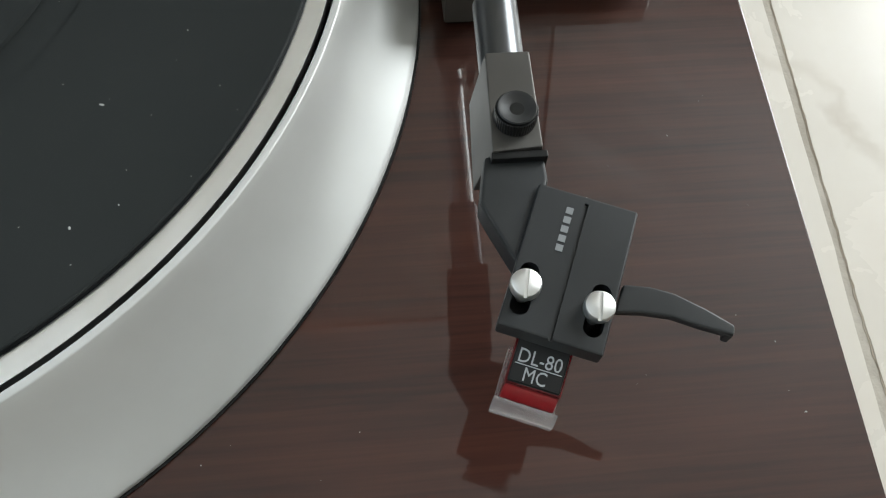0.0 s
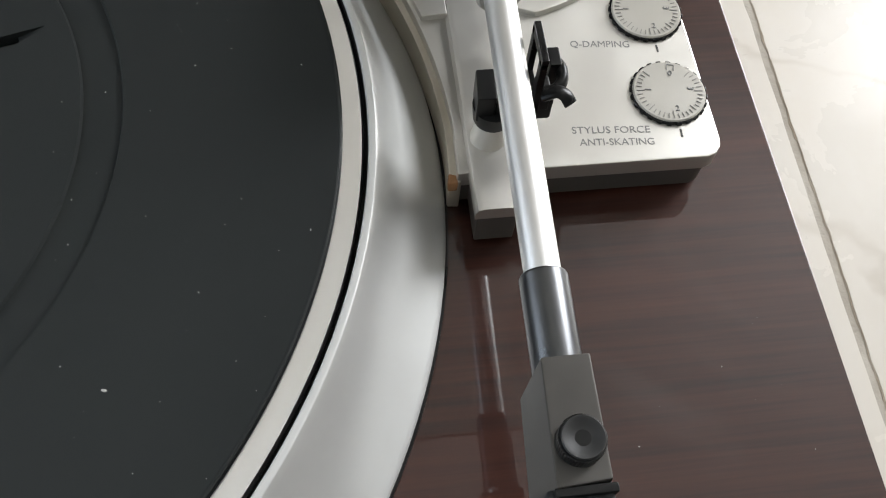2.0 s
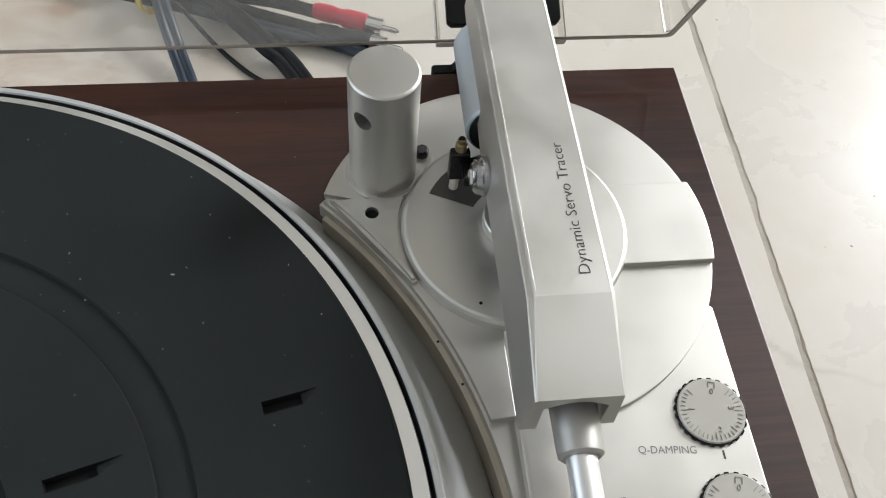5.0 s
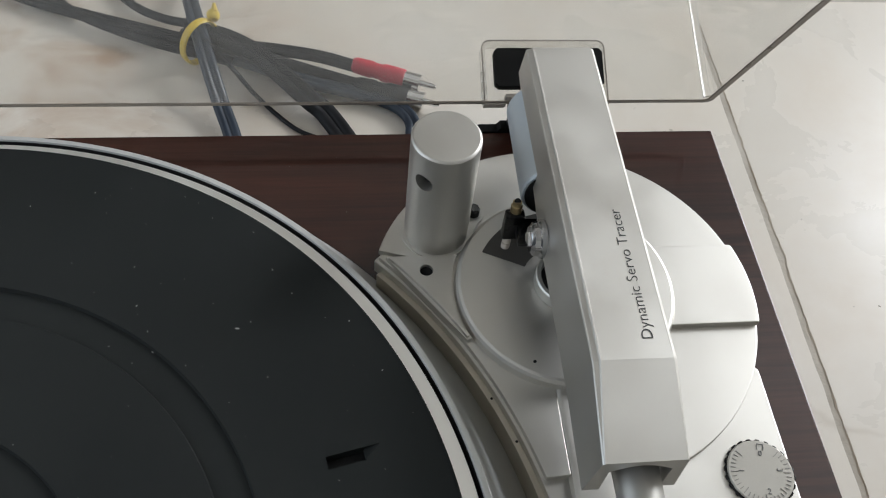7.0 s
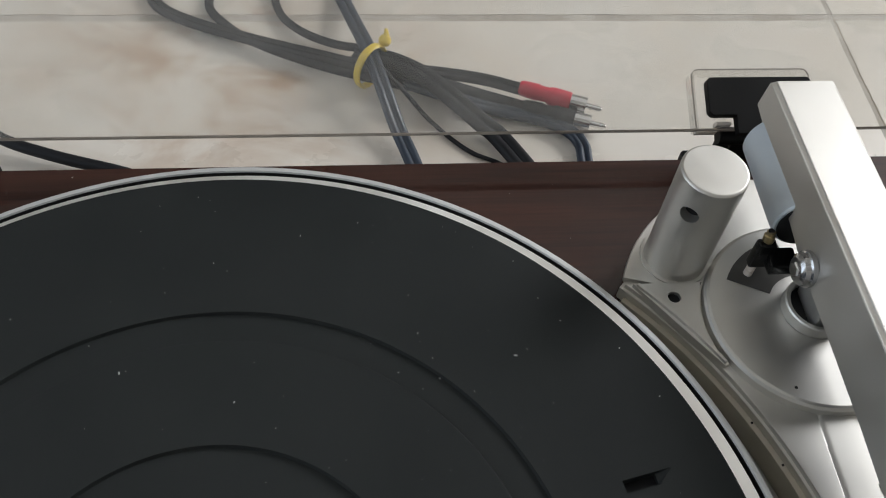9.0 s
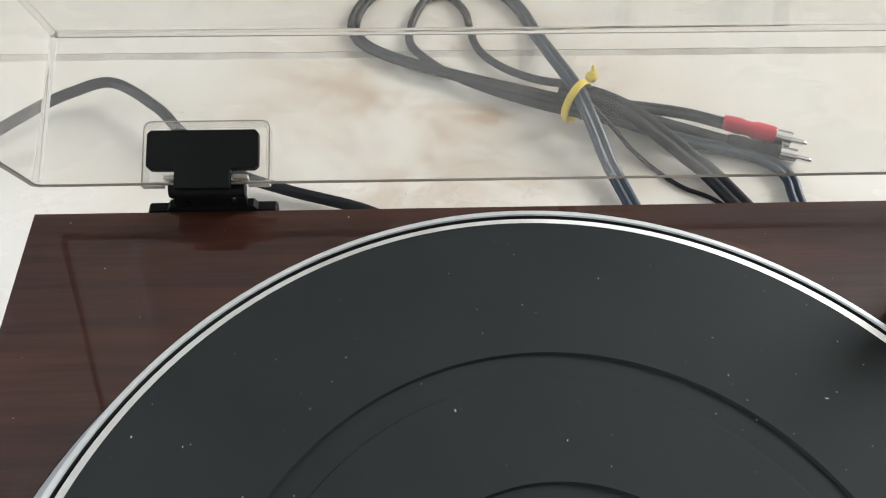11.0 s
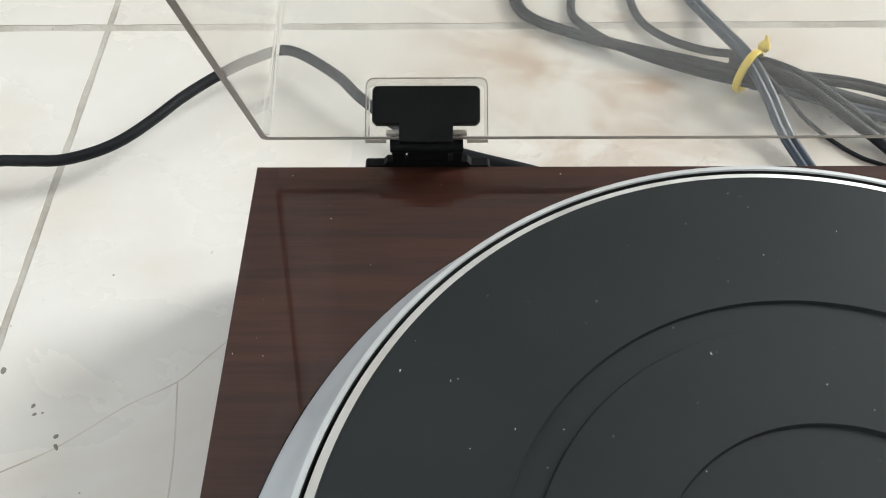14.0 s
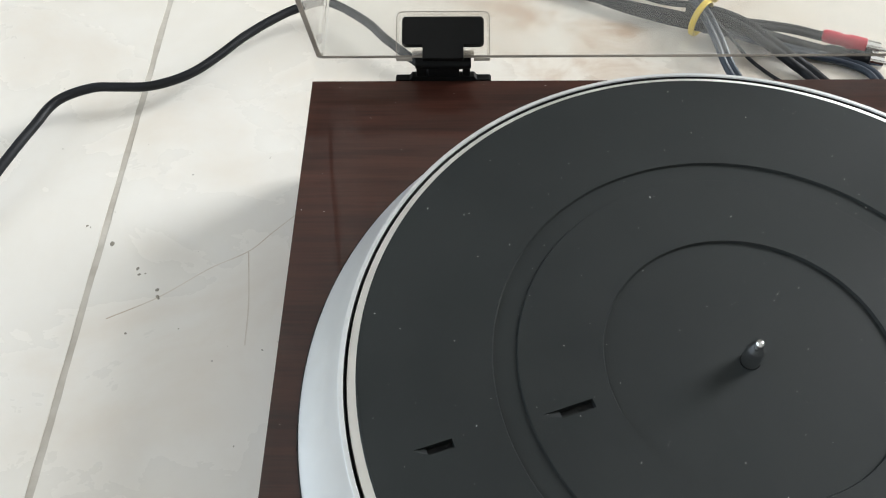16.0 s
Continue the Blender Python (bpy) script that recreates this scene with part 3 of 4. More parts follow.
def dial_face(owner, x, y):
    part("dial_plate", revolve([(0.0094, 0.0155), (0.0094, 0.0169), (0.0091, 0.0172)], 64, (x, y)), DIAL_FACE, BASE, "pale grey dial plate", 25)
    ticks = []
    for i in range(31):
        a = radians(40 - 9.0 * i)
        r0 = 0.0072 if i % 5 else 0.0064
        u, s = Vector((math.cos(a), math.sin(a), 0)), Vector((-math.sin(a), math.cos(a), 0)) * 0.00010
        o = Vector((x, y, 0))
        ticks.append(hexa([o + u * q + s * k + Vector((0, 0, z)) for z in (0.01725, 0.01738) for q, k in ((r0, -1), (0.0085, -1), (0.0085, 1), (r0, 1))]))
    part("scale_marks", joined(*ticks), PRINT_FAINT, BASE)
    for ch, a, turn in (("0", 76, -12), ("1", 172, 80), ("2", 278, -8), ("3", 2, -98)):
        m = Matrix.Translation((x + 0.0056 * math.cos(radians(a)), y + 0.0056 * math.sin(radians(a)), 0.01728)) @ pose(0, 0, 0, 0, 0, turn) @ Matrix.Translation((-0.0006, -0.0008, 0))
        lettering("dial_number", ch, 0.0023, m, PRINT, BASE)
    o, u, w = Vector((x, y, 0)), Vector((math.cos(radians(76)), math.sin(radians(76)), 0)), Vector((math.sin(radians(76)), -math.cos(radians(76)), 0))
    bars = [(0.0066, 0.0084, -0.0010, -0.0008), (0.0066, 0.0084, 0.0008, 0.0010), (0.0082, 0.0084, -0.0008, 0.0008)]
    part("zero_bracket", joined(*[hexa([o + u * q + w * k + Vector((0, 0, z)) for z in (0.01725, 0.01738) for q, k in ((a0, b0), (a1, b0), (a1, b1), (a0, b1))]) for a0, a1, b0, b1 in bars]), PRINT, BASE)


for nm, yy, lb in (("damping_dial", 0.0317, "knurled black-edged damping dial"), ("stylus_force_dial", 0.0048, "knurled black-edged stylus force dial")):
    dd = dial(nm, 0.2277, yy, lb)
    dial_face(dd, 0.2277, yy)
    part("index_mark", box(0.2280, 0.2285, yy - 0.0133, yy - 0.0109, 0.01575, 0.0159), PRINT_DARK, BASE)

TILT = -4.5
lettering("print_line", "Q-DAMPING", 0.0030, pose(0.2052, 0.0218, 0.01575, 0, 0, TILT), PRINT, BASE, 0.0157)
lettering("print_line", "STYLUS FORCE", 0.0029, pose(0.2006, -0.0053, 0.01575, 0, 0, TILT + 1), PRINT, BASE, 0.0198)
lettering("print_line", "ANTI-SKATING", 0.0029, pose(0.2020, -0.0090, 0.01575, 0, 0, TILT + 1), PRINT, BASE, 0.0188)


def post():
    x, y, r = 0.1441, 0.1176, 0.0102
    p = part("lift_post", revolve([(r, 0.0170), (r, 0.0613), (r - 0.0004, 0.0618), (r - 0.0009, 0.0620)], 72, (x, y)), SILVER, player, "round silver post with a side hole")
    a = radians(229)
    d = Vector((math.cos(a), math.sin(a), 0))
    o = Vector((x, y, 0.0505))
    cut(p, rod(o + d * 0.005, o + d * 0.013, [(0, 0.0030), (1, 0.0030)], 28))
    # black plug that paints the shade at the bottom of the hole
    part("hole_shade_plug", rod(o + d * 0.0046, o + d * 0.0068, [(0, 0.0028), (1, 0.0028)], 28), CAVITY_SHADE, p)
    foot = part("post_bracket", prism(arc((x, y), 0.0115, 20, 340, 40) + arc((x + 0.0122, y + 0.0058), 0.0040, -60, 110, 14), 0.0170, 0.0182, 0.0003), SILVER, p)
    part("bracket_screw", revolve([(0.0022, 0.0175), (0.0022, 0.0204), (0.0017, 0.0212), (0.0008, 0.0212)], 8, (x + 0.0128, y + 0.0060)), DARK_CHROME, p)


post()


def rest():
    """Arm rest with its locking clip."""
    r = part("arm_rest", revolve([(0.0046, 0.0178), (0.0042, 0.0200), (0.0037, 0.0235), (0.0035, 0.0262), (0.0030, 0.0275)], 36, (0.1793, -0.0060)), SILVER, player, "silver arm rest post with a black locking clip", 40)
    part("cradle", joined(hexa([(0.1747, -0.0088, 0.0285), (0.1790, -0.0090, 0.0285), (0.1795, -0.0008, 0.0285), (0.1753, -0.0008, 0.0285),
                                (0.1745, -0.0090, 0.0375), (0.1790, -0.0092, 0.0375), (0.1797, -0.0006, 0.0375), (0.1752, -0.0006, 0.0375)], 0.0005),
                          rod((0.1793, -0.0060, 0.0262), (0.1793, -0.0060, 0.0310), [(0, 0.0045), (0.5, 0.0048), (1, 0.0050)], 28),
                          box(0.1760, 0.1925, -0.0085, -0.0015, 0.0275, 0.0345, 0.0006)), BLACK, r, "black plastic cradle")
    frame_ = [box(0.1868, 0.1884, -0.0105, -0.0080, 0.0330, 0.0500, 0.0003), box(0.1868, 0.1884, -0.0015, 0.0006, 0.0330, 0.0510, 0.0003), box(0.1868, 0.1884, -0.0105, 0.0006, 0.0485, 0.0512, 0.0003),
              box(0.1868, 0.1884, -0.0105, 0.0006, 0.0330, 0.0370, 0.0003)]
    part("clip", joined(*frame_), BLACK, r, "upright black clip frame")
    part("stop", box(0.1912, 0.1940, -0.0040, 0.0012, 0.0330, 0.0415, 0.0004), BLACK, r)
    hook = [(0.1926, -0.0010, 0.0385), (0.1936, -0.0022, 0.0390), (0.1941, -0.0044, 0.0392), (0.1936, -0.0070, 0.0390), (0.1918, -0.0088, 0.0386), (0.1890, -0.0094, 0.0382)]
    part("hook", cable(hook, 0.0014, 0.0022), BLACK, r, "curled black hook")
    part("hook_root", box(0.1876, 0.1908, -0.0104, -0.0052, 0.0335, 0.0400, 0.0005), BLACK, r)
    curl = [(0.1890, -0.0098, 0.0385), (0.1915, -0.0104, 0.0404), (0.1934, -0.0114, 0.0402), (0.1946, -0.0130, 0.0390)]
    part("release_lever", cable(curl, 0.0017, 0.0010), BLACK, r)


rest()


# ---- tonearm ----
def tonearm():
    a0, a1 = Vector((0.1818, 0.0260, 0.0470)), Vector((0.1790, -0.0800, 0.0462))
    arm = part("tonearm", rod(a0, a1, [(0, 0.0036), (1, 0.0036)], 40), ALUMINIUM, player, "straight bright aluminium tonearm tube")
    d = a1 - a0

    def at(y):
        return a0 + d * ((y - a0.y) / d.y)

    part("socket", rod(at(0.0290), at(0.0112), [(0, 0.0058), (0.82, 0.0055), (0.96, 0.0053), (1.0, 0.0045)], 40), DULL_SILVER, arm)
    part("collar", rod(at(-0.0570), at(-0.0770), [(0, 0.0044), (0.03, 0.0047), (1.0, 0.0047)], 40), DARK_CHROME, arm, "dark chromed collar")
    # long cover of the servo arm: an inverted channel with a ridged top
    ys = (0.0202, 0.0440, 0.0950, 0.1540, 0.1552)
    xl = (0.1704, 0.1717, 0.17203, 0.1724, 0.1730)
    xr = (0.1902, 0.1922, 0.19276, 0.1934, 0.1928)
    zt = (0.0600, 0.0640, 0.06298, 0.0618, 0.0608)
    rings = []
    # the sides are deep at the front and grow shallow towards the counterweight
    for y, l_, r_, z, c, zb in zip(ys, xl, xr, zt, (0.0003, 0.0017, 0.0017, 0.0017, 0.0017), (0.0440, 0.0440, 0.0443, 0.0515, 0.0515)):
        t = 0.0024
        h = c * 0.40
        lb, rb = l_ - 0.11 * (z - zb), r_ + 0.08 * (z - zb)
        # the long edges are cut off at a slant, with a fine ridge; the slant runs out at the front
        s = [(lb, zb), (l_ - 0.0002, z - h - 0.0003), (l_ + 0.0001, z - h), (l_ + c - 0.0003, z - 0.0003), (l_ + c, z), (r_ - 0.5 * c, z), (r_ - 0.5 * c + 0.0002, z - 0.0002), (r_ - 0.0001, z - h), (r_ + 0.0002, z - h - 0.0003),
             (rb, zb), (r_ - t, zb), (r_ - t, max(z - 0.0050, zb + 0.0004))]
        for k in range(1, 8):
            u = k / 8
            s.append((r_ - t + (l_ - r_ + 2 * t) * u, max(z - 0.0050, zb + 0.0004) + 0.0030 * math.sin(math.pi * u)))
        s += [(l_ + t, max(z - 0.0050, zb + 0.0004)), (l_ + t, zb)]
        rings.append([(x, y, zz) for x, zz in s])
    bm = loft(rings)
    cover = part("servo_cover", bm, SILVER, arm, "long silver cover over the servo arm", 7)
    for k0, k1 in ((0.0, 0.0), (1.0, 0.0), (0.0, 1.0)):
        line = []
        for y, l_, r_, z in zip(ys[1:4:2], xl[1:4:2], xr[1:4:2], zt[1:4:2]):
            line.append((r_ - 0.00085, y, z - 0.0001) if k1 else (l_ + 0.0001 + 0.0019 * k0, y, z - 0.0008 + 0.0007 * k0))
        part("edge_ridge", rod(line[0], line[1], [(0, 0.00006), (0.02, 0.00016), (0.98, 0.00016), (1, 0.00006)], 10), SILVER, cover)
    part("cover_end", box(0.1740, 0.1920, 0.1520, 0.1535, 0.0519, 0.0600, 0.0003), SILVER, arm)
    part("pivot_block", box(0.1785, 0.1900, 0.0850, 0.1000, 0.0222, 0.0560, 0.001), SILVER, arm)
    # unseen block, added to keep window light off the pivot disc
    part("light_block", box(0.1795, 0.1900, 0.0350, 0.1505, 0.0312, 0.0505, 0.001), SATIN_BLACK, arm, "unseen black block added under the cover to stop light")
    part("pivot_ring", revolve([(0.0102, 0.0222), (0.0102, 0.0262), (0.0098, 0.0267), (0.0088, 0.0267), (0.0085, 0.0262), (0.0085, 0.0232)], 64, PIV), SILVER, arm)
    part("pivot_well", revolve([(0.0086, 0.0222), (0.0086, 0.0234)], 48, PIV), BLACK, arm)
    b0 = Vector((0.1705, 0.0922, 0.0465))
    part("bearing", rod(b0, b0 + v3(-0.0042, 0, 0), [(0, 0.0056), (0.35, 0.0056), (0.45, 0.0050), (0.80, 0.0047), (0.9, 0.0040), (1.0, 0.0036)], 40), DULL_CHROME, arm, "chromed side bearing")
    part("bearing_screw", rod(b0 + v3(-0.0040, 0, 0), b0 + v3(-0.0049, 0, 0), [(0, 0.0024), (1, 0.0022)], 6), CHROME, arm)
    part("counterweight", rod((0.1786, 0.1115, 0.0430), (0.1790, 0.1470, 0.0430), [(0, 0.0108), (0.02, 0.0113), (0.98, 0.0113), (1.0, 0.0108)], 48), WEIGHT, arm, "pale blue-grey counterweight")
    part("weight_core", rod((0.1786, 0.1111, 0.0430), (0.1786, 0.1116, 0.0430), [(0, 0.0102), (1, 0.0102)], 40), CAVITY_SHADE, arm)
    part("weight_stub", rod((0.1805, 0.1460, 0.0440), (0.1806, 0.1521, 0.0440), [(0, 0.0042), (1, 0.0042)], 24), SILVER, arm)
    # lead bracket in the cut-out of the disc
    fan = arc(PIV, 0.0278, 98, 152.5, 12) + arc(PIV, 0.0138, 150, 98, 8)
    part("cut_out", prism(fan, 0.02195, 0.0222), BLOCK_GREY, arm, "dark brown-grey cut-out of the disc")
    part("lead_bracket", joined(box(0.1628, 0.1688, 0.1060, 0.1096, 0.0270, 0.0385, 0.0008), box(0.1665, 0.1755, 0.1010, 0.1085, 0.0300, 0.0350, 0.0008)), BLACK, arm, "black lead bracket")
    part("brass_pin", rod((0.1660, 0.1082, 0.0360), (0.1662, 0.1094, 0.0418), [(0, 0.0018), (0.75, 0.0018), (0.8, 0.0014), (1, 0.0014)], 16), BRASS, arm)
    part("pin_mouth", rod((0.1662, 0.10935, 0.0416), (0.1662, 0.10945, 0.0420), [(0, 0.0010), (1, 0.0010)], 14), CAVITY_SHADE, arm)
    part("pale_pin", rod((0.1648, 0.1073, 0.0222), (0.1650, 0.1076, 0.0275), [(0, 0.0014), (0.4, 0.0014), (0.42, 0.0011), (0.5, 0.0011), (0.52, 0.0014), (1, 0.0014)], 16), PALE_EDGE, arm, "pale lower pin")

    # words along the cover, reading from front to back
    slope = math.degrees(math.atan2(zt[2] - zt[1], ys[2] - ys[1]))
    o = Vector((0.1876, 0.0490, 0.0640 + (0.0490 - 0.0440) * math.tan(radians(slope)) + 0.00002))
    m = Matrix.Translation(o) @ pose(0, 0, 0, 0, 0, 90) @ pose(0, 0, 0, 0, -slope, 0)
    lettering("cover_print", "Dynamic Servo Tracer", 0.0041, m, PRINT_DARK, arm, 0.0400, thin=-0.00007)
    return arm


tonearm()


def headshell():
    f, s = Vector((-0.388, -0.922, 0)), Vector((0.922, -0.388, 0))
    rear = part("headshell", hexa([(0.1722, -0.0790, 0.0420), (0.1846, -0.0780, 0.0420), (0.1836, -0.0985, 0.0420), (0.1708, -0.0990, 0.0420),
                                   (0.1747, -0.0757, 0.0545), (0.1833, -0.0757, 0.0545), (0.1830, -0.0972, 0.0545), (0.1736, -0.0978, 0.0545)], 0.0004), BLOCK_GREY, player, "dark grey metal headshell with two screws")
    z1 = 0.0532
    join = [(0.1722, -0.0975), (0.1834, -0.0966), (0.1834, -0.1030), (0.1800, -0.1120), (0.1758, -0.1200), (0.1715, -0.1100), (0.1704, -0.1070)]
    part("neck", prism(join, 0.0460, z1 - 0.0006, 0.0008), SHELL_GREY, rear)
    o = Vector((0.1814, -0.1043, 0))
    pl = [o, o + s * 0.0184, o + s * 0.0184 + f * 0.0283, o + f * 0.0283]
    plate = part("shell_plate", prism([(p.x, p.y) for p in pl], 0.0495, z1 + 0.0006, 0.0005), SHELL_GREY, rear, "flat dark grey shell plate")
    c0 = o + s * 0.0092

    def strip(q0, q1, a, b, zlo, zhi):
        return hexa([c0 + f * u + s * w + Vector((0, 0, z)) for z in (zlo, zhi) for u, w in ((q0, a), (q1, a), (q1, b), (q0, b))])

    slots = []
    for w in (-0.0064, 0.0064):
        pill = []
        for q, turn in ((0.0174, 180), (0.0240, 0)):
            for k in range(9):
                e = radians(turn - 90 + 180 * k / 8)
                v = c0 + f * (q + 0.0017 * math.cos(e)) + s * (w + 0.0017 * math.sin(e))
                pill.append((v.x, v.y))
        slots += [prism(pill, 0.049, 0.056)]
    cut(plate, strip(0.0015, 0.0300, -0.00035, 0.00035, z1 + 0.0001, 0.056), *slots)
    part("mount_block", strip(0.0130, 0.0272, -0.0088, 0.0088, 0.0470, 0.0494), BLACK, rear)
    part("back_slot", box(0.1733, 0.1838, -0.0992, -0.0976, 0.0500, 0.0541, 0.0003), BLACK, rear)
    # name mark, as a row of plain blocks
    for k in range(5):
        q = 0.0032 + 0.0019 * k
        part("name_block", strip(q, q + 0.0013, -0.0033, -0.0020, z1 + 0.0006, z1 + 0.0007), PRINT_MID, rear)
    for w in (-0.0064, 0.0064):
        q = c0 + f * 0.0206 + s * w
        sc = part("cartridge_screw", revolve([(0.0011, 0.0440), (0.0011, 0.0540), (0.0026, 0.0541), (0.0027, 0.0544), (0.0027, 0.0558), (0.0025, 0.0563), (0.0017, 0.0567), (0.0006, 0.0568)], 32, (q.x, q.y)), ALUMINIUM, rear, "slotted chrome screw")
        a = radians(78)
        u, t = Vector((math.cos(a), math.sin(a), 0)), Vector((-math.sin(a), math.cos(a), 0))
        cut(sc, hexa([q + u * x + t * y + Vector((0, 0, z)) for z in (0.0558, 0.058) for x, y in ((-0.004, -0.0003), (0.004, -0.0003), (0.004, 0.0003), (-0.004, 0.0003))]))
    pts = [(0.1785 + (0.0041 - (0.00018 if i % 2 else 0)) * math.cos(2 * math.pi * i / 96), -0.0910 + (0.0041 - (0.00018 if i % 2 else 0)) * math.sin(2 * math.pi * i / 96)) for i in range(96)]
    part("clamp_knob", prism(pts, 0.0546, 0.0578, 0.0003, 2, 60), BLACK, rear, "knurled black clamp knob")
    part("knob_rim", revolve([(0.0029, 0.0576), (0.0037, 0.0582), (0.0035, 0.0585), (0.0029, 0.0584), (0.0022, 0.0579), (0.0005, 0.0577)], 48, (0.1785, -0.0910)), SATIN_BLACK, rear, "", 60)
    # finger lift
    fl = [(0.1932, -0.1248), (0.1978, -0.1256), (0.2019, -0.1272), (0.2066, -0.1303), (0.2110, -0.1337), (0.2104, -0.1356), (0.2052, -0.1336), (0.2004, -0.1314), (0.1955, -0.1303), (0.1908, -0.1298)]
    part("finger_lift", prism(fl, 0.0515, 0.0535, 0.0005), SHELL_GREY, rear, "curved dark finger lift")
    part("lift_tip", hexa([(0.2088, -0.1352, 0.0502), (0.2100, -0.1358, 0.0502), (0.2112, -0.1336, 0.0502), (0.2101, -0.1330, 0.0502),
                           (0.2088, -0.1350, 0.0528), (0.2102, -0.1357, 0.0528), (0.2112, -0.1336, 0.0528), (0.2099, -0.1329, 0.0528)], 0.0003), SHELL_GREY, rear)
    return rear, c0, f, s


HEAD, C0, F, S = headshell()


def cartridge():
    def pt(u, w, z):
        return C0 + F * u + S * w + Vector((0, 0, z))

    def wedge(u0, u1, w, zl0, zl1, zh0, zh1, bev=0.0003):
        return hexa([pt(u0, -w, zl0), pt(u1, -w, zl1), pt(u1, w, zl1), pt(u0, w, zl0), pt(u0, -w, zh0), pt(u1, -w, zh1), pt(u1, w, zh1), pt(u0, w, zh0)], bev)

    body = part("cartridge", wedge(0.0120, 0.0343, 0.0047, 0.0350, 0.0350, 0.0495, 0.0452), BLACK, HEAD.parent, "black and red phono cartridge with a clear stylus guard")
    part("red_shell", joined(wedge(0.0230, 0.0346, 0.0051, 0.0345, 0.0345, 0.0470, 0.0448)), CLEAR_RED, body, "clear red plastic side shell")
    part("red_bar", wedge(0.0346, 0.0360, 0.0049, 0.0365, 0.0365, 0.0440, 0.0405), RED, body, "red plastic bar")
    part("stylus_guard", joined(wedge(0.0362, 0.0376, 0.0060, 0.0335, 0.0335, 0.0405, 0.0362), wedge(0.0245, 0.0362, 0.0057, 0.0336, 0.0336, 0.0345, 0.0345)), CLEAR, body, "clear plastic stylus guard")
    # the label on the sloping front
    sl = math.atan2(0.0452 - 0.0495, 0.0223)
    part("label_plate", hexa([pt(u, w, 0.0495 + (u - 0.0120) * math.tan(sl) + d) for d in (0.0, 0.00015) for u, w in ((0.0265, -0.0045), (0.0340, -0.0045), (0.0340, 0.0045), (0.0265, 0.0045))]), SATIN_BLACK, body)
    right, down = S, (F * math.cos(sl) + Vector((0, 0, math.sin(sl)))).normalized()
    nrm = (-down).cross(S).normalized()
    if nrm.z < 0:
        nrm = -nrm
    rot = Matrix((S, -down, nrm)).transposed().to_4x4()

    def on_label(u, w):
        return Matrix.Translation(pt(u, w, 0.0495 + (u - 0.0120) * math.tan(sl) + 0.00022)) @ rot

    lettering("label_print", "DL-80", 0.0036, on_label(0.0308, -0.0041), PRINT_PALE, body, 0.0077)
    lettering("label_print", "MC", 0.0035, on_label(0.0338, -0.0024), PRINT_PALE, body, 0.0040)
    part("label_line", hexa([pt(u, w, 0.0495 + (u - 0.0120) * math.tan(sl) + d) for d in (0.0002, 0.0003) for u, w in ((0.03105, -0.0042), (0.0312, -0.0042), (0.0312, 0.0042), (0.03105, 0.0042))]), PRINT_PALE, body)


cartridge()

# ---- lid and hinges ----
LID_X0, LID_X1, LID_H, LID_L, OPEN = -0.1776, 0.2540, 0.0584, 0.375, 65.0
HINGE = Matrix.Translation((0, 0.1772, 0.0148)) @ pose(0, 0, 0, -OPEN, 0, 0)
DRAFT = 0.0052


def rounded(x0, x1, y0, y1, r, z, n=5):
    out = []
    for cx, cy, a in ((x1 - r, y1 - r, 0), (x0 + r, y1 - r, 90), (x0 + r, y0 + r, 180), (x1 - r, y0 + r, 270)):
        out += [(cx + r * math.cos(radians(a + 90 * k / n)), cy + r * math.sin(radians(a + 90 * k / n)), z) for k in range(n + 1)]
    return out


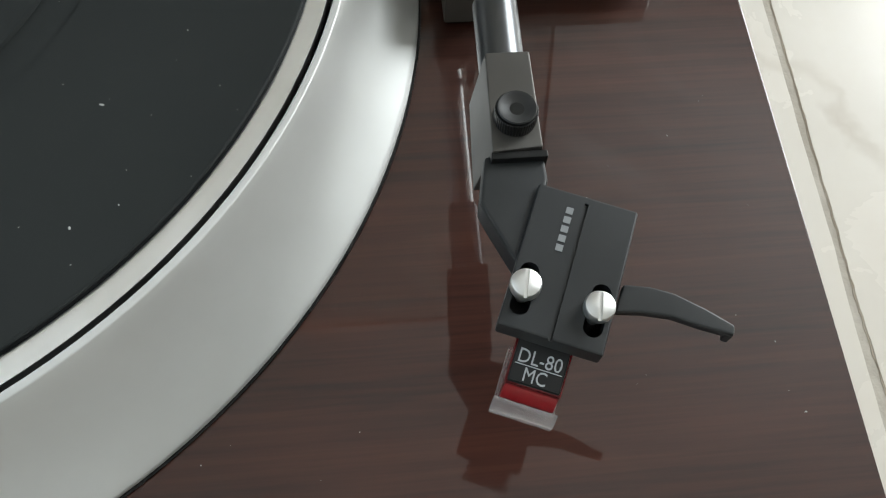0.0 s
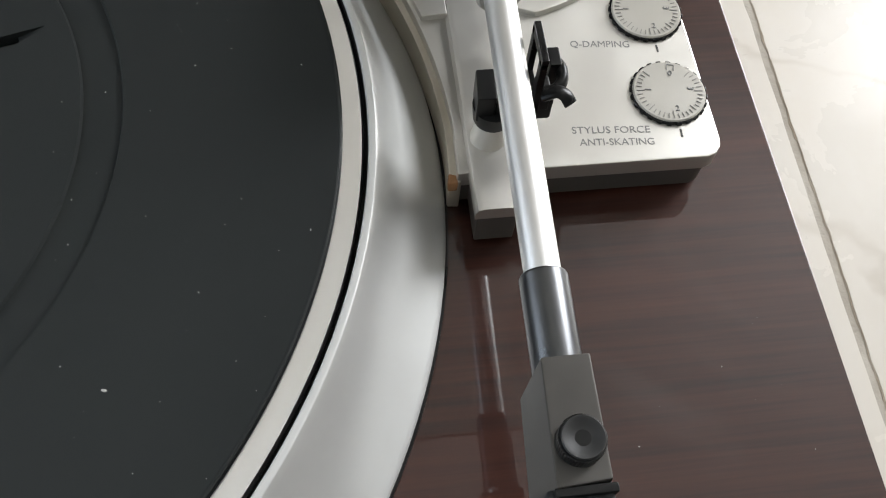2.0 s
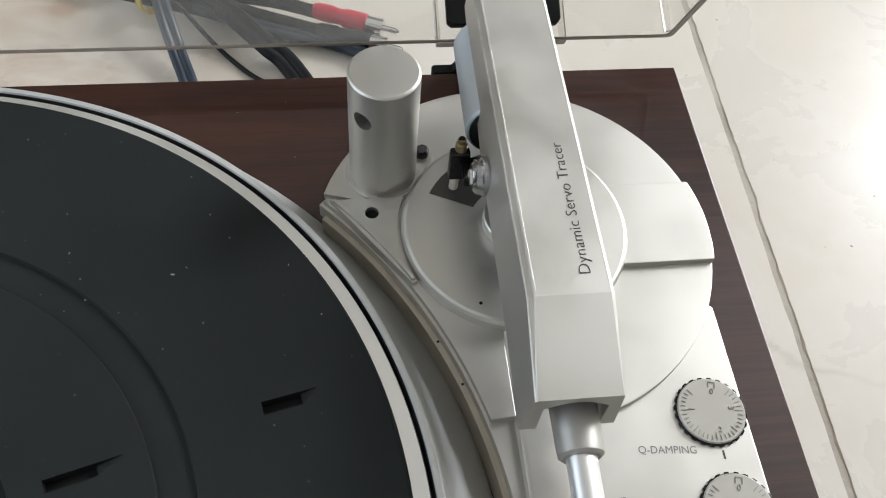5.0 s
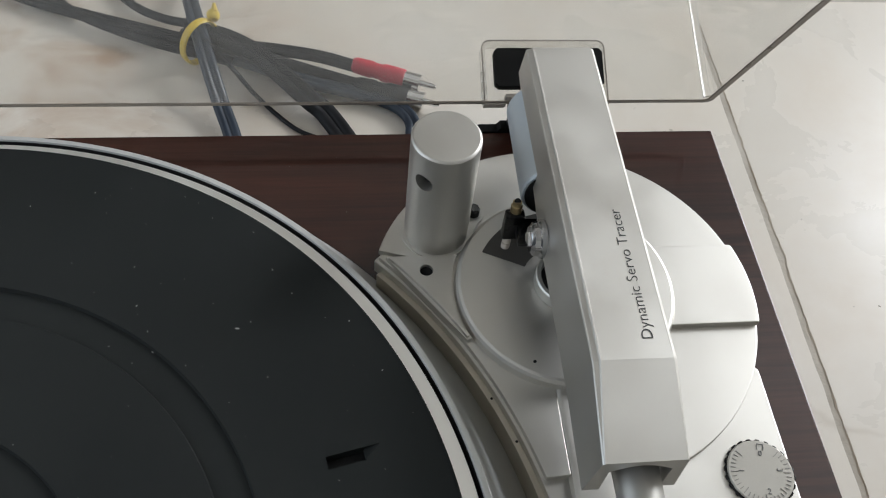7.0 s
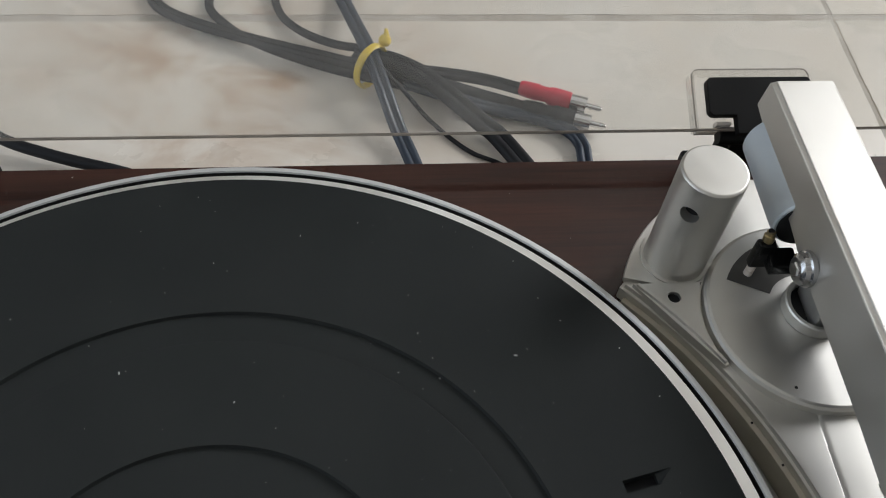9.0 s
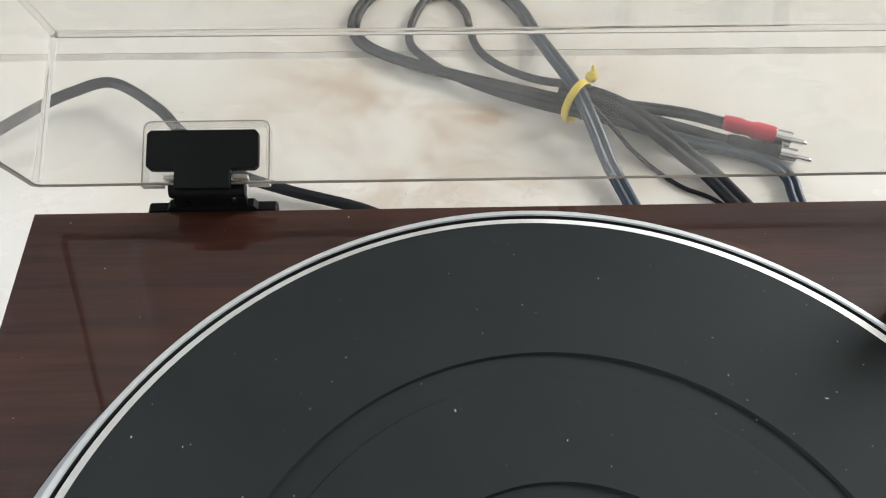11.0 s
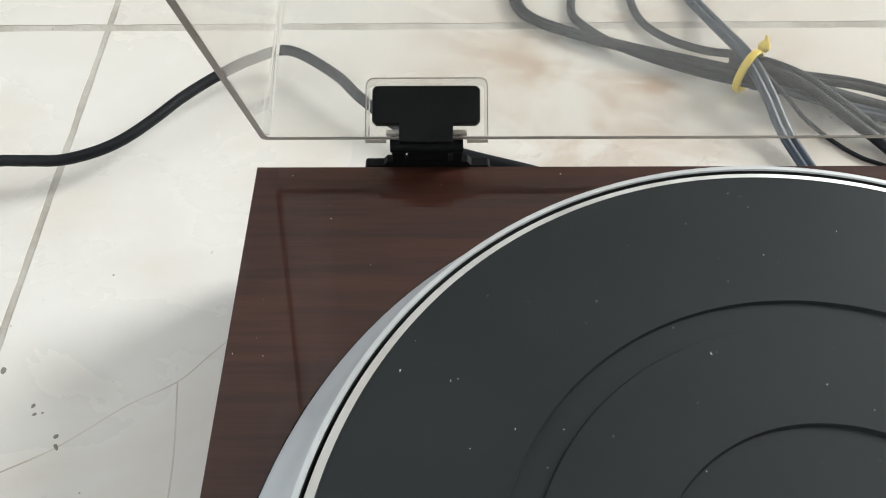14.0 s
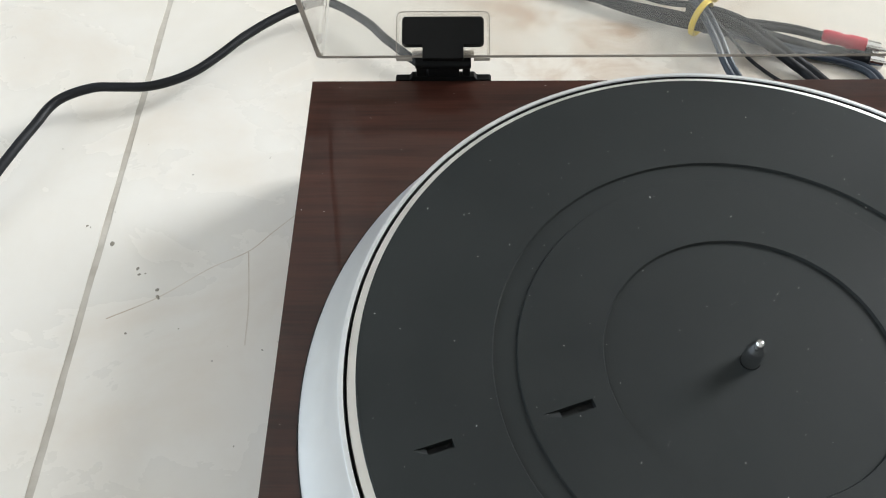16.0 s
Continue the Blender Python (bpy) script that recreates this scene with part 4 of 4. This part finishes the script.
def lid():
    t, rr = 0.0028, 0.0028

    def rect(z, off, rad):
        k = DRAFT * z / LID_H + off
        return rounded(LID_X0 + k, LID_X1 - k, -LID_L + k, -k, rad, z)

    rings = [rect(LID_H - t, t + 0.0016, rr * 0.5), rect(LID_H - t - 0.0005, t + 0.0005, rr * 0.5), rect(LID_H - t - 0.0016, t, rr * 0.5), rect(0.0004, t, rr * 0.5), rect(0.0, t - 0.0004, rr * 0.7), rect(0.0, 0.0004, rr), rect(0.0004, 0.0, rr)]
    for k in range(7):
        a = math.pi / 2 * k / 6
        rings.append(rect(LID_H - 0.0040 + 0.0040 * math.sin(a), 0.0040 - 0.0040 * math.cos(a), rr + 0.001 * k / 6))
    bm = loft(rings)
    bm.transform(HINGE)
    ob = part("dust_cover", bm, ACRYLIC, player, "raised clear acrylic dust cover", 20)
    ob.visible_shadow = False
    rim = [rect(-0.0002, t - 0.0003, rr * 0.7), rect(-0.0006, t - 0.0006, rr * 0.7), rect(-0.0006, 0.0003, rr), rect(-0.0002, 0.0, rr)]
    bm = loft(rim + [rim[0]], True, False)
    bmesh.ops.remove_doubles(bm, verts=bm.verts, dist=1e-7)
    bm.transform(HINGE)
    part("cut_edge", bm, EDGE, ob, "dull sawn edge of the lid")
    for x0, x1 in ((-0.1381, -0.0911), (0.1673, 0.2143)):
        # raised clear pocket round each hinge
        w, h, dp = 0.0013, 0.0243, 0.0050

        def u_frame(w, y0, y1):
            line = []
            for off, rad, turn in ((0.0, 0.0032, 1), (w, 0.0032 - w, -1)):
                edge = [(x0 + off, 0.0)] + arc((x0 + off + rad, h - off - rad), rad, 180, 90, 6) + arc((x1 - off - rad, h - off - rad), rad, 90, 0, 6) + [(x1 - off, 0.0)]
                line += edge[::turn]
            bm = prism(line, y0, y1)
            bm.transform(Matrix(((1, 0, 0, 0), (0, 0, 1, 0), (0, 1, 0, 0), (0, 0, 0, 1))))
            return bm

        bm = u_frame(w, -0.0002, dp)
        bm.transform(HINGE)
        pk = part("hinge_pocket", bm, ACRYLIC, ob)
        pk.visible_shadow = False
        bm = u_frame(0.0004, -0.0006, -0.0002)
        bm.transform(HINGE)
        part("pocket_edge", bm, EDGE, ob, "thin dark edge of the hinge pocket")
        steps = [box(a, b, -0.0010, 0.0030, z, z + 0.0015, 0.0002) for a, b, z in ((x0, x0 + 0.0080, -0.0010), (x0 + 0.0080, x0 + 0.0138, 0.0016), (x1 - 0.0138, x1 - 0.0080, 0.0016), (x1 - 0.0080, x1, -0.0010))]
        bm = joined(*steps)
        bm.transform(HINGE)
        part("pocket_lip", bm, PALE_EDGE, ob, "pale stepped lip of the hinge pocket")

    # thick moulded corners
    k = DRAFT + 0.0022
    zt = LID_H - 0.0022
    a, b_, c, d = (LID_X0 + k, -k, zt), (LID_X1 - k, -k, zt), (LID_X0 + 0.0022, -0.0022, 0.001), (LID_X1 - 0.0022, -0.0022, 0.001)
    e, f = (LID_X0 + k, -LID_L + k, zt), (LID_X1 - k, -LID_L + k, zt)
    for p, q in ((a, b_), (a, c), (b_, d), (a, e), (b_, f)):
        bm = rod(p, q, [(0, 0.0014), (1, 0.0014)], 12)
        bm.transform(HINGE)
        bead = part("corner_bead", bm, GLASS, ob)
        bead.visible_shadow = False


lid()


def hinge(xc):
    foot = [(-0.0245, -0.012), (0.0245, -0.012), (0.0245, -0.0004), (0.0238, 0.0006), (0.0172, 0.0006), (0.0158, 0.0026), (-0.0158, 0.0026), (-0.0172, 0.0006), (-0.0238, 0.0006), (-0.0245, -0.0004)]
    bm = prism([(xc + x, z) for x, z in foot], YB + 0.0001, YB + 0.0042, 0.0003)
    bm.transform(Matrix(((1, 0, 0, 0), (0, 0, 1, 0), (0, 1, 0, 0), (0, 0, 0, 1))))
    b = part("hinge", bm, HINGE_BLACK, player, "black plastic lid hinge")
    y0, y1 = YB + 0.0003, YB + 0.0032
    # block with two narrow windows
    for name, a0, a1, z0, z1 in (("knuckle", -0.0136, -0.0084, 0.0026, 0.0130), ("knuckle", -0.0076, 0.0082, 0.0026, 0.0130), ("knuckle", 0.0098, 0.0136, 0.0026, 0.0130),
                                 ("bridge", -0.0086, -0.0074, 0.0072, 0.0130), ("bridge", 0.0080, 0.0100, 0.0072, 0.0130)):
        part(name, box(xc + a0, xc + a1, y0, y1, z0, z1, 0.0004), HINGE_BLACK, b)
    part("pin", rod((xc - 0.0140, YB + 0.0016, 0.0112), (xc + 0.0140, YB + 0.0016, 0.0112), [(0, 0.0030), (0.03, 0.0034), (0.97, 0.0034), (1, 0.0030)], 24), HINGE_BLACK, b)
    bm = joined(prism_xz(xc))
    bm.transform(HINGE)
    part("hinge_leaf", bm, HINGE_BLACK, b, "black T-shaped hinge leaf")


def prism_xz(xc):
    """T-shaped leaf in the plane of the lid's back panel."""
    out = [(-0.0101, -0.0036), (0.0101, -0.0036), (0.0101, 0.0036), (0.0188, 0.0036), (0.0203, 0.0050), (0.0203, 0.0172), (0.0190, 0.0186), (-0.0190, 0.0186), (-0.0203, 0.0172), (-0.0203, 0.0050), (-0.0188, 0.0036), (-0.0101, 0.0036)]
    bm = prism([(xc + x, z) for x, z in out], -0.0068, -0.0031, 0.0004)
    bm.transform(Matrix(((1, 0, 0, 0), (0, 0, 1, 0), (0, 1, 0, 0), (0, 0, 0, 1))))
    return bm


for xc in (-0.1146, 0.1910):
    hinge(xc)

# ---- leads on the floor ----
FZ = FLOOR_Z


def lead(name, points, r, mat, label, flat=False, wide=None):
    ob = thing(name, (points[0][0], points[0][1], FZ), label, "cable")
    bm = twin_cable(points, r) if flat else cable(points, wide or r, r)
    part("sheath", bm, mat, ob, "", 60)
    return ob


R1 = 0.0028
H1 = FZ + 0.0140
lead("power_cable", [(-0.430, 0.000, FZ + R1), (-0.392, 0.085, FZ + 0.006), (-0.3617, 0.1639, H1), (-0.3520, 0.1940, H1), (-0.3436, 0.2152, H1), (-0.3260, 0.2259, H1), (-0.3093, 0.2268, H1), (-0.2924, 0.2272, H1), (-0.2765, 0.2329, H1), (-0.2644, 0.2416, H1),
                     (-0.2527, 0.2550, H1), (-0.2409, 0.2704, H1), (-0.2251, 0.2863, H1), (-0.2102, 0.2988, FZ + 0.013), (-0.1914, 0.3064, FZ + 0.012), (-0.1661, 0.2881, FZ + 0.012), (-0.1503, 0.2700, FZ + 0.011), (-0.125, 0.2490, FZ + 0.007),
                     (-0.098, 0.238, FZ + 0.005), (-0.058, 0.224, FZ + 0.005), (-0.035, 0.205, FZ + 0.007), (-0.022, 0.172, FZ + 0.009)], R1, CABLE_BLACK, "black mains lead curving over the tiles to the plinth")
AUDIO = "grey-black audio lead bundled on the floor tiles behind the plinth"
lead("audio_cable", [(-0.020, 0.4015, FZ + 0.003), (-0.040, 0.3985, FZ + 0.003), (-0.058, 0.3880, FZ + 0.003), (-0.067, 0.3720, FZ + 0.003), (-0.0685, 0.3570, FZ + 0.003), (-0.062, 0.3445, FZ + 0.003), (-0.045, 0.3320, FZ + 0.004),
                     (-0.014, 0.3175, FZ + 0.005), (0.020, 0.3030, FZ + 0.007), (0.048, 0.2915, FZ + 0.009), (0.068, 0.2890, FZ + 0.009), (0.083, 0.2880, FZ + 0.008), (0.105, 0.2830, FZ + 0.008), (0.124, 0.2755, FZ + 0.008)], 0.0019, CABLE_BLACK, AUDIO, True)
lead("audio_cable", [(-0.019, 0.3890, FZ + 0.0024), (-0.027, 0.3845, FZ + 0.0024), (-0.032, 0.3750, FZ + 0.0024), (-0.0365, 0.3600, FZ + 0.0024), (-0.037, 0.3460, FZ + 0.0024), (-0.030, 0.3340, FZ + 0.003), (-0.017, 0.3200, FZ + 0.004),
                     (0.004, 0.3060, FZ + 0.005), (0.030, 0.2930, FZ + 0.006), (0.050, 0.2850, FZ + 0.007), (0.064, 0.2800, FZ + 0.007)], 0.0024, CABLE_BLACK, AUDIO)
lead("audio_cable", [(-0.019, 0.3890, FZ + 0.0024), (-0.012, 0.3850, FZ + 0.0024), (-0.005, 0.3730, FZ + 0.0024), (-0.003, 0.3590, FZ + 0.0024), (-0.001, 0.3460, FZ + 0.0026), (0.004, 0.3345, FZ + 0.003), (0.015, 0.3225, FZ + 0.004),
                     (0.030, 0.3110, FZ + 0.007), (0.046, 0.3010, FZ + 0.0125)], 0.0022, CABLE_BLACK, AUDIO)
lead("audio_cable", [(0.040, 0.2980, FZ + 0.0110), (0.056, 0.2930, FZ + 0.0128), (0.073, 0.2820, FZ + 0.0128), (0.087, 0.2690, FZ + 0.010), (0.101, 0.2540, FZ + 0.007), (0.1125, 0.2400, FZ + 0.005), (0.140, 0.1780, FZ + 0.010)], 0.0028, CABLE_BLACK,
     "broad flat black twin lead fanning from the tied bundle", True)
lead("audio_cable", [(0.050, 0.2860, FZ + 0.0065), (0.066, 0.2820, FZ + 0.0065), (0.084, 0.2750, FZ + 0.0055), (0.103, 0.2675, FZ + 0.0045), (0.130, 0.2590, FZ + 0.004), (0.144, 0.2510, FZ + 0.004), (0.1495, 0.2410, FZ + 0.004), (0.149, 0.2260, FZ + 0.005),
                     (0.149, 0.1800, FZ + 0.008)], 0.0020, CABLE_BLUE, "flat blue-black twin lead bending back towards the plinth", True)
lead("audio_cable", [(0.058, 0.2870, FZ + 0.0100), (0.074, 0.2835, FZ + 0.0090), (0.098, 0.2760, FZ + 0.0062), (0.125, 0.2663, FZ + 0.0046)], 0.0024, CABLE_BLACK, "black audio lead running from the tied bundle to its plug", wide=0.0034)
lead("twin_cable", [(-0.020, 0.4015, FZ + 0.003), (0.003, 0.3970, FZ + 0.003), (0.018, 0.3880, FZ + 0.003), (0.027, 0.3740, FZ + 0.003), (0.033, 0.3560, FZ + 0.003), (0.040, 0.3260, FZ + 0.010), (0.0475, 0.294, FZ + 0.0170), (0.054, 0.270, FZ + 0.014),
                    (0.060, 0.251, FZ + 0.007), (0.067, 0.228, FZ + 0.005), (0.078, 0.178, FZ + 0.008)], 0.0021, CABLE_BLUE, "flat blue-black twin lead crossing the bundle", True)
lead("earth_wire", [(0.052, 0.283, FZ + 0.0180), (0.064, 0.272, FZ + 0.011), (0.074, 0.262, FZ + 0.004), (0.085, 0.250, FZ + 0.0014), (0.096, 0.239, FZ + 0.0014), (0.112, 0.229, FZ + 0.0014), (0.134, 0.200, FZ + 0.004)], 0.0011, CABLE_BLACK,
     "thin black earth wire lying on the tiles")


def plug(p0, d, mat, label):
    ob = thing("phono_plug", p0, label, "plug", "phono plugs on the audio leads")
    p0, d = Vector(p0), Vector(d).normalized()
    part("grip", rod(p0, p0 + d * 0.0265, [(0, 0.0034), (0.06, 0.0040), (0.36, 0.0043), (0.40, 0.0038), (0.55, 0.0038), (0.60, 0.0046), (0.97, 0.0046), (1, 0.0042)], 24), mat, ob)
    part("shield", rod(p0 + d * 0.0265, p0 + d * 0.0345, [(0, 0.0040), (0.3, 0.0041), (1, 0.0042)], 24), CHROME, ob, "bare metal contact sleeve")
    part("pin", rod(p0 + d * 0.0345, p0 + d * 0.0425, [(0, 0.0015), (0.8, 0.0015), (1, 0.0008)], 14), CHROME, ob)


plug((0.1225, 0.2760, FZ + 0.009), (0.93, -0.365, -0.02), PLUG_RED, "red phono plug with a bare metal tip")
plug((0.1235, 0.2668, FZ + 0.0046), (0.93, -0.34, 0.0), CABLE_BLACK, "black phono plug with a bare metal tip")


def tie():
    ob = thing("cable_tie", (0.048, 0.290, FZ), "yellow plastic tie knotted round the bundled leads", "cable tie")
    loop = []
    c, ax = Vector((0.0480, 0.2895, FZ + 0.0115)), Vector((0.45, -0.16, 0.0)).normalized()
    up = Vector((0, 0, 1))
    side = ax.cross(up).normalized()
    for k in range(25):
        a = 2 * math.pi * k / 24
        loop.append(c + side * 0.0100 * math.cos(a) + up * max(-0.0104, 0.0114 * math.sin(a)) - ax * 0.0040 * math.cos(a))
    part("band", cable(loop, 0.0021, 0.0009, 8), YELLOW, ob)
    part("knot", joined(rod(c + side * -0.0085 + up * 0.0080 + ax * 0.004, c + side * -0.0108 + up * 0.0125 + ax * 0.005, [(0, 0.0024), (0.4, 0.0033), (0.7, 0.0030), (1, 0.0018)], 12),
                        rod(c + side * -0.0105 + up * 0.0122 + ax * 0.005, c + side * -0.0130 + up * 0.0146 + ax * 0.004, [(0, 0.0016), (1, 0.0008)], 8)), YELLOW, ob)


tie()


# ---- dust on the mat ----
def dust():
    rng = random.Random(4)
    bm = bmesh.new()
    spots = [(0.0844, 0.0774), (-0.1202, 0.0708), (-0.0271, 0.0766), (0.0947, -0.0650), (0.0902, -0.0945)]
    for k in range(320):
        r, a = 0.142 * math.sqrt(rng.random()), rng.random() * 6.283
        spots.append((r * math.cos(a), r * math.sin(a)))
    for i, (x, y) in enumerate(spots):
        r = math.hypot(x, y)
        z = ZP + 0.00002 if r > 0.0955 else ZP - 0.00108 if r > 0.0868 else ZP - 0.00018 if r > 0.0548 else ZP - 0.00138
        s = 0.00030 if i < 5 else 0.00005 + 0.00016 * rng.random() ** 3
        n, t, st = 5, rng.random() * 6.28, 1 + 1.5 * rng.random()
        vs = [bm.verts.new((x + s * st * math.cos(t) * math.cos(q) - s * math.sin(t) * math.sin(q), y + s * st * math.sin(t) * math.cos(q) + s * math.cos(t) * math.sin(q), z)) for q in [6.283 * k / n for k in range(n)]]
        top = bm.verts.new((x, y, z + s * 0.6))
        for k in range(n):
            bm.faces.new((vs[k], vs[(k + 1) % n], top))
    ob = part("dust", bm, DUST)
    tagged(ob, "pale specks of dust lying on the black mat", "dust", kind="stuff")


dust()


def plinth_dust():
    rng = random.Random(9)
    bm = bmesh.new()
    for k in range(260):
        x, y = rng.uniform(XL + 0.002, XR - 0.002), rng.uniform(YF + 0.002, YB - 0.002)
        if math.hypot(x, y) < 0.175 or (x > 0.12 and y > -0.03):
            continue
        s, t, st = 0.00005 + 0.00017 * rng.random() ** 3, rng.random() * 6.28, 1 + 1.5 * rng.random()
        vs = [bm.verts.new((x + s * st * math.cos(t) * math.cos(q) - s * math.sin(t) * math.sin(q), y + s * st * math.sin(t) * math.cos(q) + s * math.cos(t) * math.sin(q), 0.00004)) for q in [6.283 * i / 5 for i in range(5)]]
        top = bm.verts.new((x, y, 0.00004 + s * 0.6))
        for i in range(5):
            bm.faces.new((vs[i], vs[(i + 1) % 5], top))
    tagged(part("dust", bm, DUST), "pale specks of dust on the lacquered plinth", "dust", kind="stuff")


plinth_dust()


# ---- dirt on the floor ----
def crumbs():
    rng = random.Random(7)
    bm = bmesh.new()
    spots = [(-0.2941, 0.1214, 0.0018), (-0.2768, 0.1050, 0.0012), (-0.2752, 0.1014, 0.0011), (-0.2720, 0.1020, 0.0006), (-0.2637, 0.0917, 0.0012), (-0.2626, 0.0872, 0.0018), (-0.3107, 0.1336, 0.0010), (-0.3085, 0.1325, 0.0006), (-0.2747, 0.0656, 0.0009)]
    spots += [(rng.uniform(-0.6, 0.6), rng.uniform(-0.1, 0.6), 0.0003 + 0.0006 * rng.random() ** 2) for _ in range(90)]
    for x, y, s in spots:
        n, t, st = 7, rng.random() * 6.28, 0.5 + 0.4 * rng.random()
        rim = []
        for k in range(n):
            q, r = 6.283 * k / n, s * (0.7 + 0.5 * rng.random())
            u, w = r * math.cos(q), r * st * math.sin(q)
            rim.append(bm.verts.new((x + u * math.cos(t) - w * math.sin(t), y + u * math.sin(t) + w * math.cos(t), FZ)))
        top = bm.verts.new((x, y, FZ + s * 0.35))
        for k in range(n):
            bm.faces.new((rim[k], rim[(k + 1) % n], top))
    tagged(part("crumbs", bm, DIRT), "dark crumbs of dirt scattered on the floor tiles", "dirt", kind="stuff")


crumbs()


# ---- floor tiles ----
def worn_edge(y):
    """The chipped tile edge beside the plinth, a little askew to the other joints."""
    y = max(-0.27, min(0.34, y))
    chip = max(0.0, noise.noise(Vector((y * 34, 4.2, 0))) - 0.22) * 0.0035
    return 0.3088 + 0.019 * y + 0.0005 * noise.noise(Vector((y * 230, 1.3, 0))) + 0.0003 * noise.noise(Vector((y * 520, 2.9, 0))) + 0.0003 * noise.noise(Vector((y * 45, 7.7, 0))) + chip


def floor():
    bed = part("floor", box(-2.8, 2.8, -2.8, 2.8, FZ - 0.05, FZ - 0.0003), GROUT)
    tagged(bed, "cream marble floor tiles with uneven brownish joints", "floor", kind="structure")
    rng = random.Random(11)
    px, gap, n = 0.61, 0.0019, 220
    for i in range(-5, 6):
        for j in range(-5, 6):
            x0, y0 = -0.300 + i * px, 0.340 + (j - 1) * px
            if abs(x0 + px / 2) > 2.75 or abs(y0 + px / 2) > 2.75:
                continue
            pts = []
            lo, hi = (0.0028 if j == 1 else gap), (0.0028 if j == 0 else gap)
            cs = [(x0 + gap, y0 + lo), (x0 + px - gap, y0 + lo), (x0 + px - gap, y0 + px - hi), (x0 + gap, y0 + px - hi)]
            for (ax, ay), (bx, by) in zip(cs, cs[1:] + cs[:1]):
                for k in range(n):
                    u = k / n
                    w = 0.0 if k == 0 else 0.0005 * noise.noise(Vector((ax * 9 + bx * 3 + u * 22, ay * 9 + by * 5, i * 3.1 + j))) + 0.00024 * noise.noise(Vector((u * 70, ax * 31, ay * 17)))
                    nx, ny = -(by - ay) / px, (bx - ax) / px
                    x, y = ax + (bx - ax) * u + nx * w, ay + (by - ay) * u + ny * w
                    if abs(x - (0.31 + gap)) < 0.0012:
                        x = worn_edge(y)
                    elif abs(x - (0.31 - gap)) < 0.0012:
                        x += 0.019 * max(-0.27, min(0.34, y)) - 0.0026
                    pts.append((x, y))
            part("tile", prism(pts, FZ - 0.0080, FZ), TILE, bed)
    rows = [-0.26 + 0.60 * k / 420 for k in range(421)]
    wide = [0.0006 + 0.0004 * noise.noise(Vector((y * 120, 9.1, 0))) for y in rows]
    crack = [(worn_edge(y) + 0.0004, y) for y in rows] + [(worn_edge(y) - w, y) for y, w in reversed(list(zip(rows, wide)))]
    part("joint_crack", prism(crack, FZ - 0.0006, FZ - 0.00015), JOINT_DIRT, bed, "dark ragged dirt line along the chipped tile")
    for line in ([(-0.2866, 0.0742), (-0.2622, 0.0872), (-0.2388, 0.1049), (-0.2194, 0.1162), (-0.2073, 0.1294), (-0.1900, 0.1480)], [(-0.2194, 0.1162), (-0.2150, 0.0835), (-0.2136, 0.0587)]):
        part("hairline_crack", cable([(x, y, FZ - 0.0001) for x, y in line], 0.00060, 0.00014, 6), CRACK, bed)


floor()
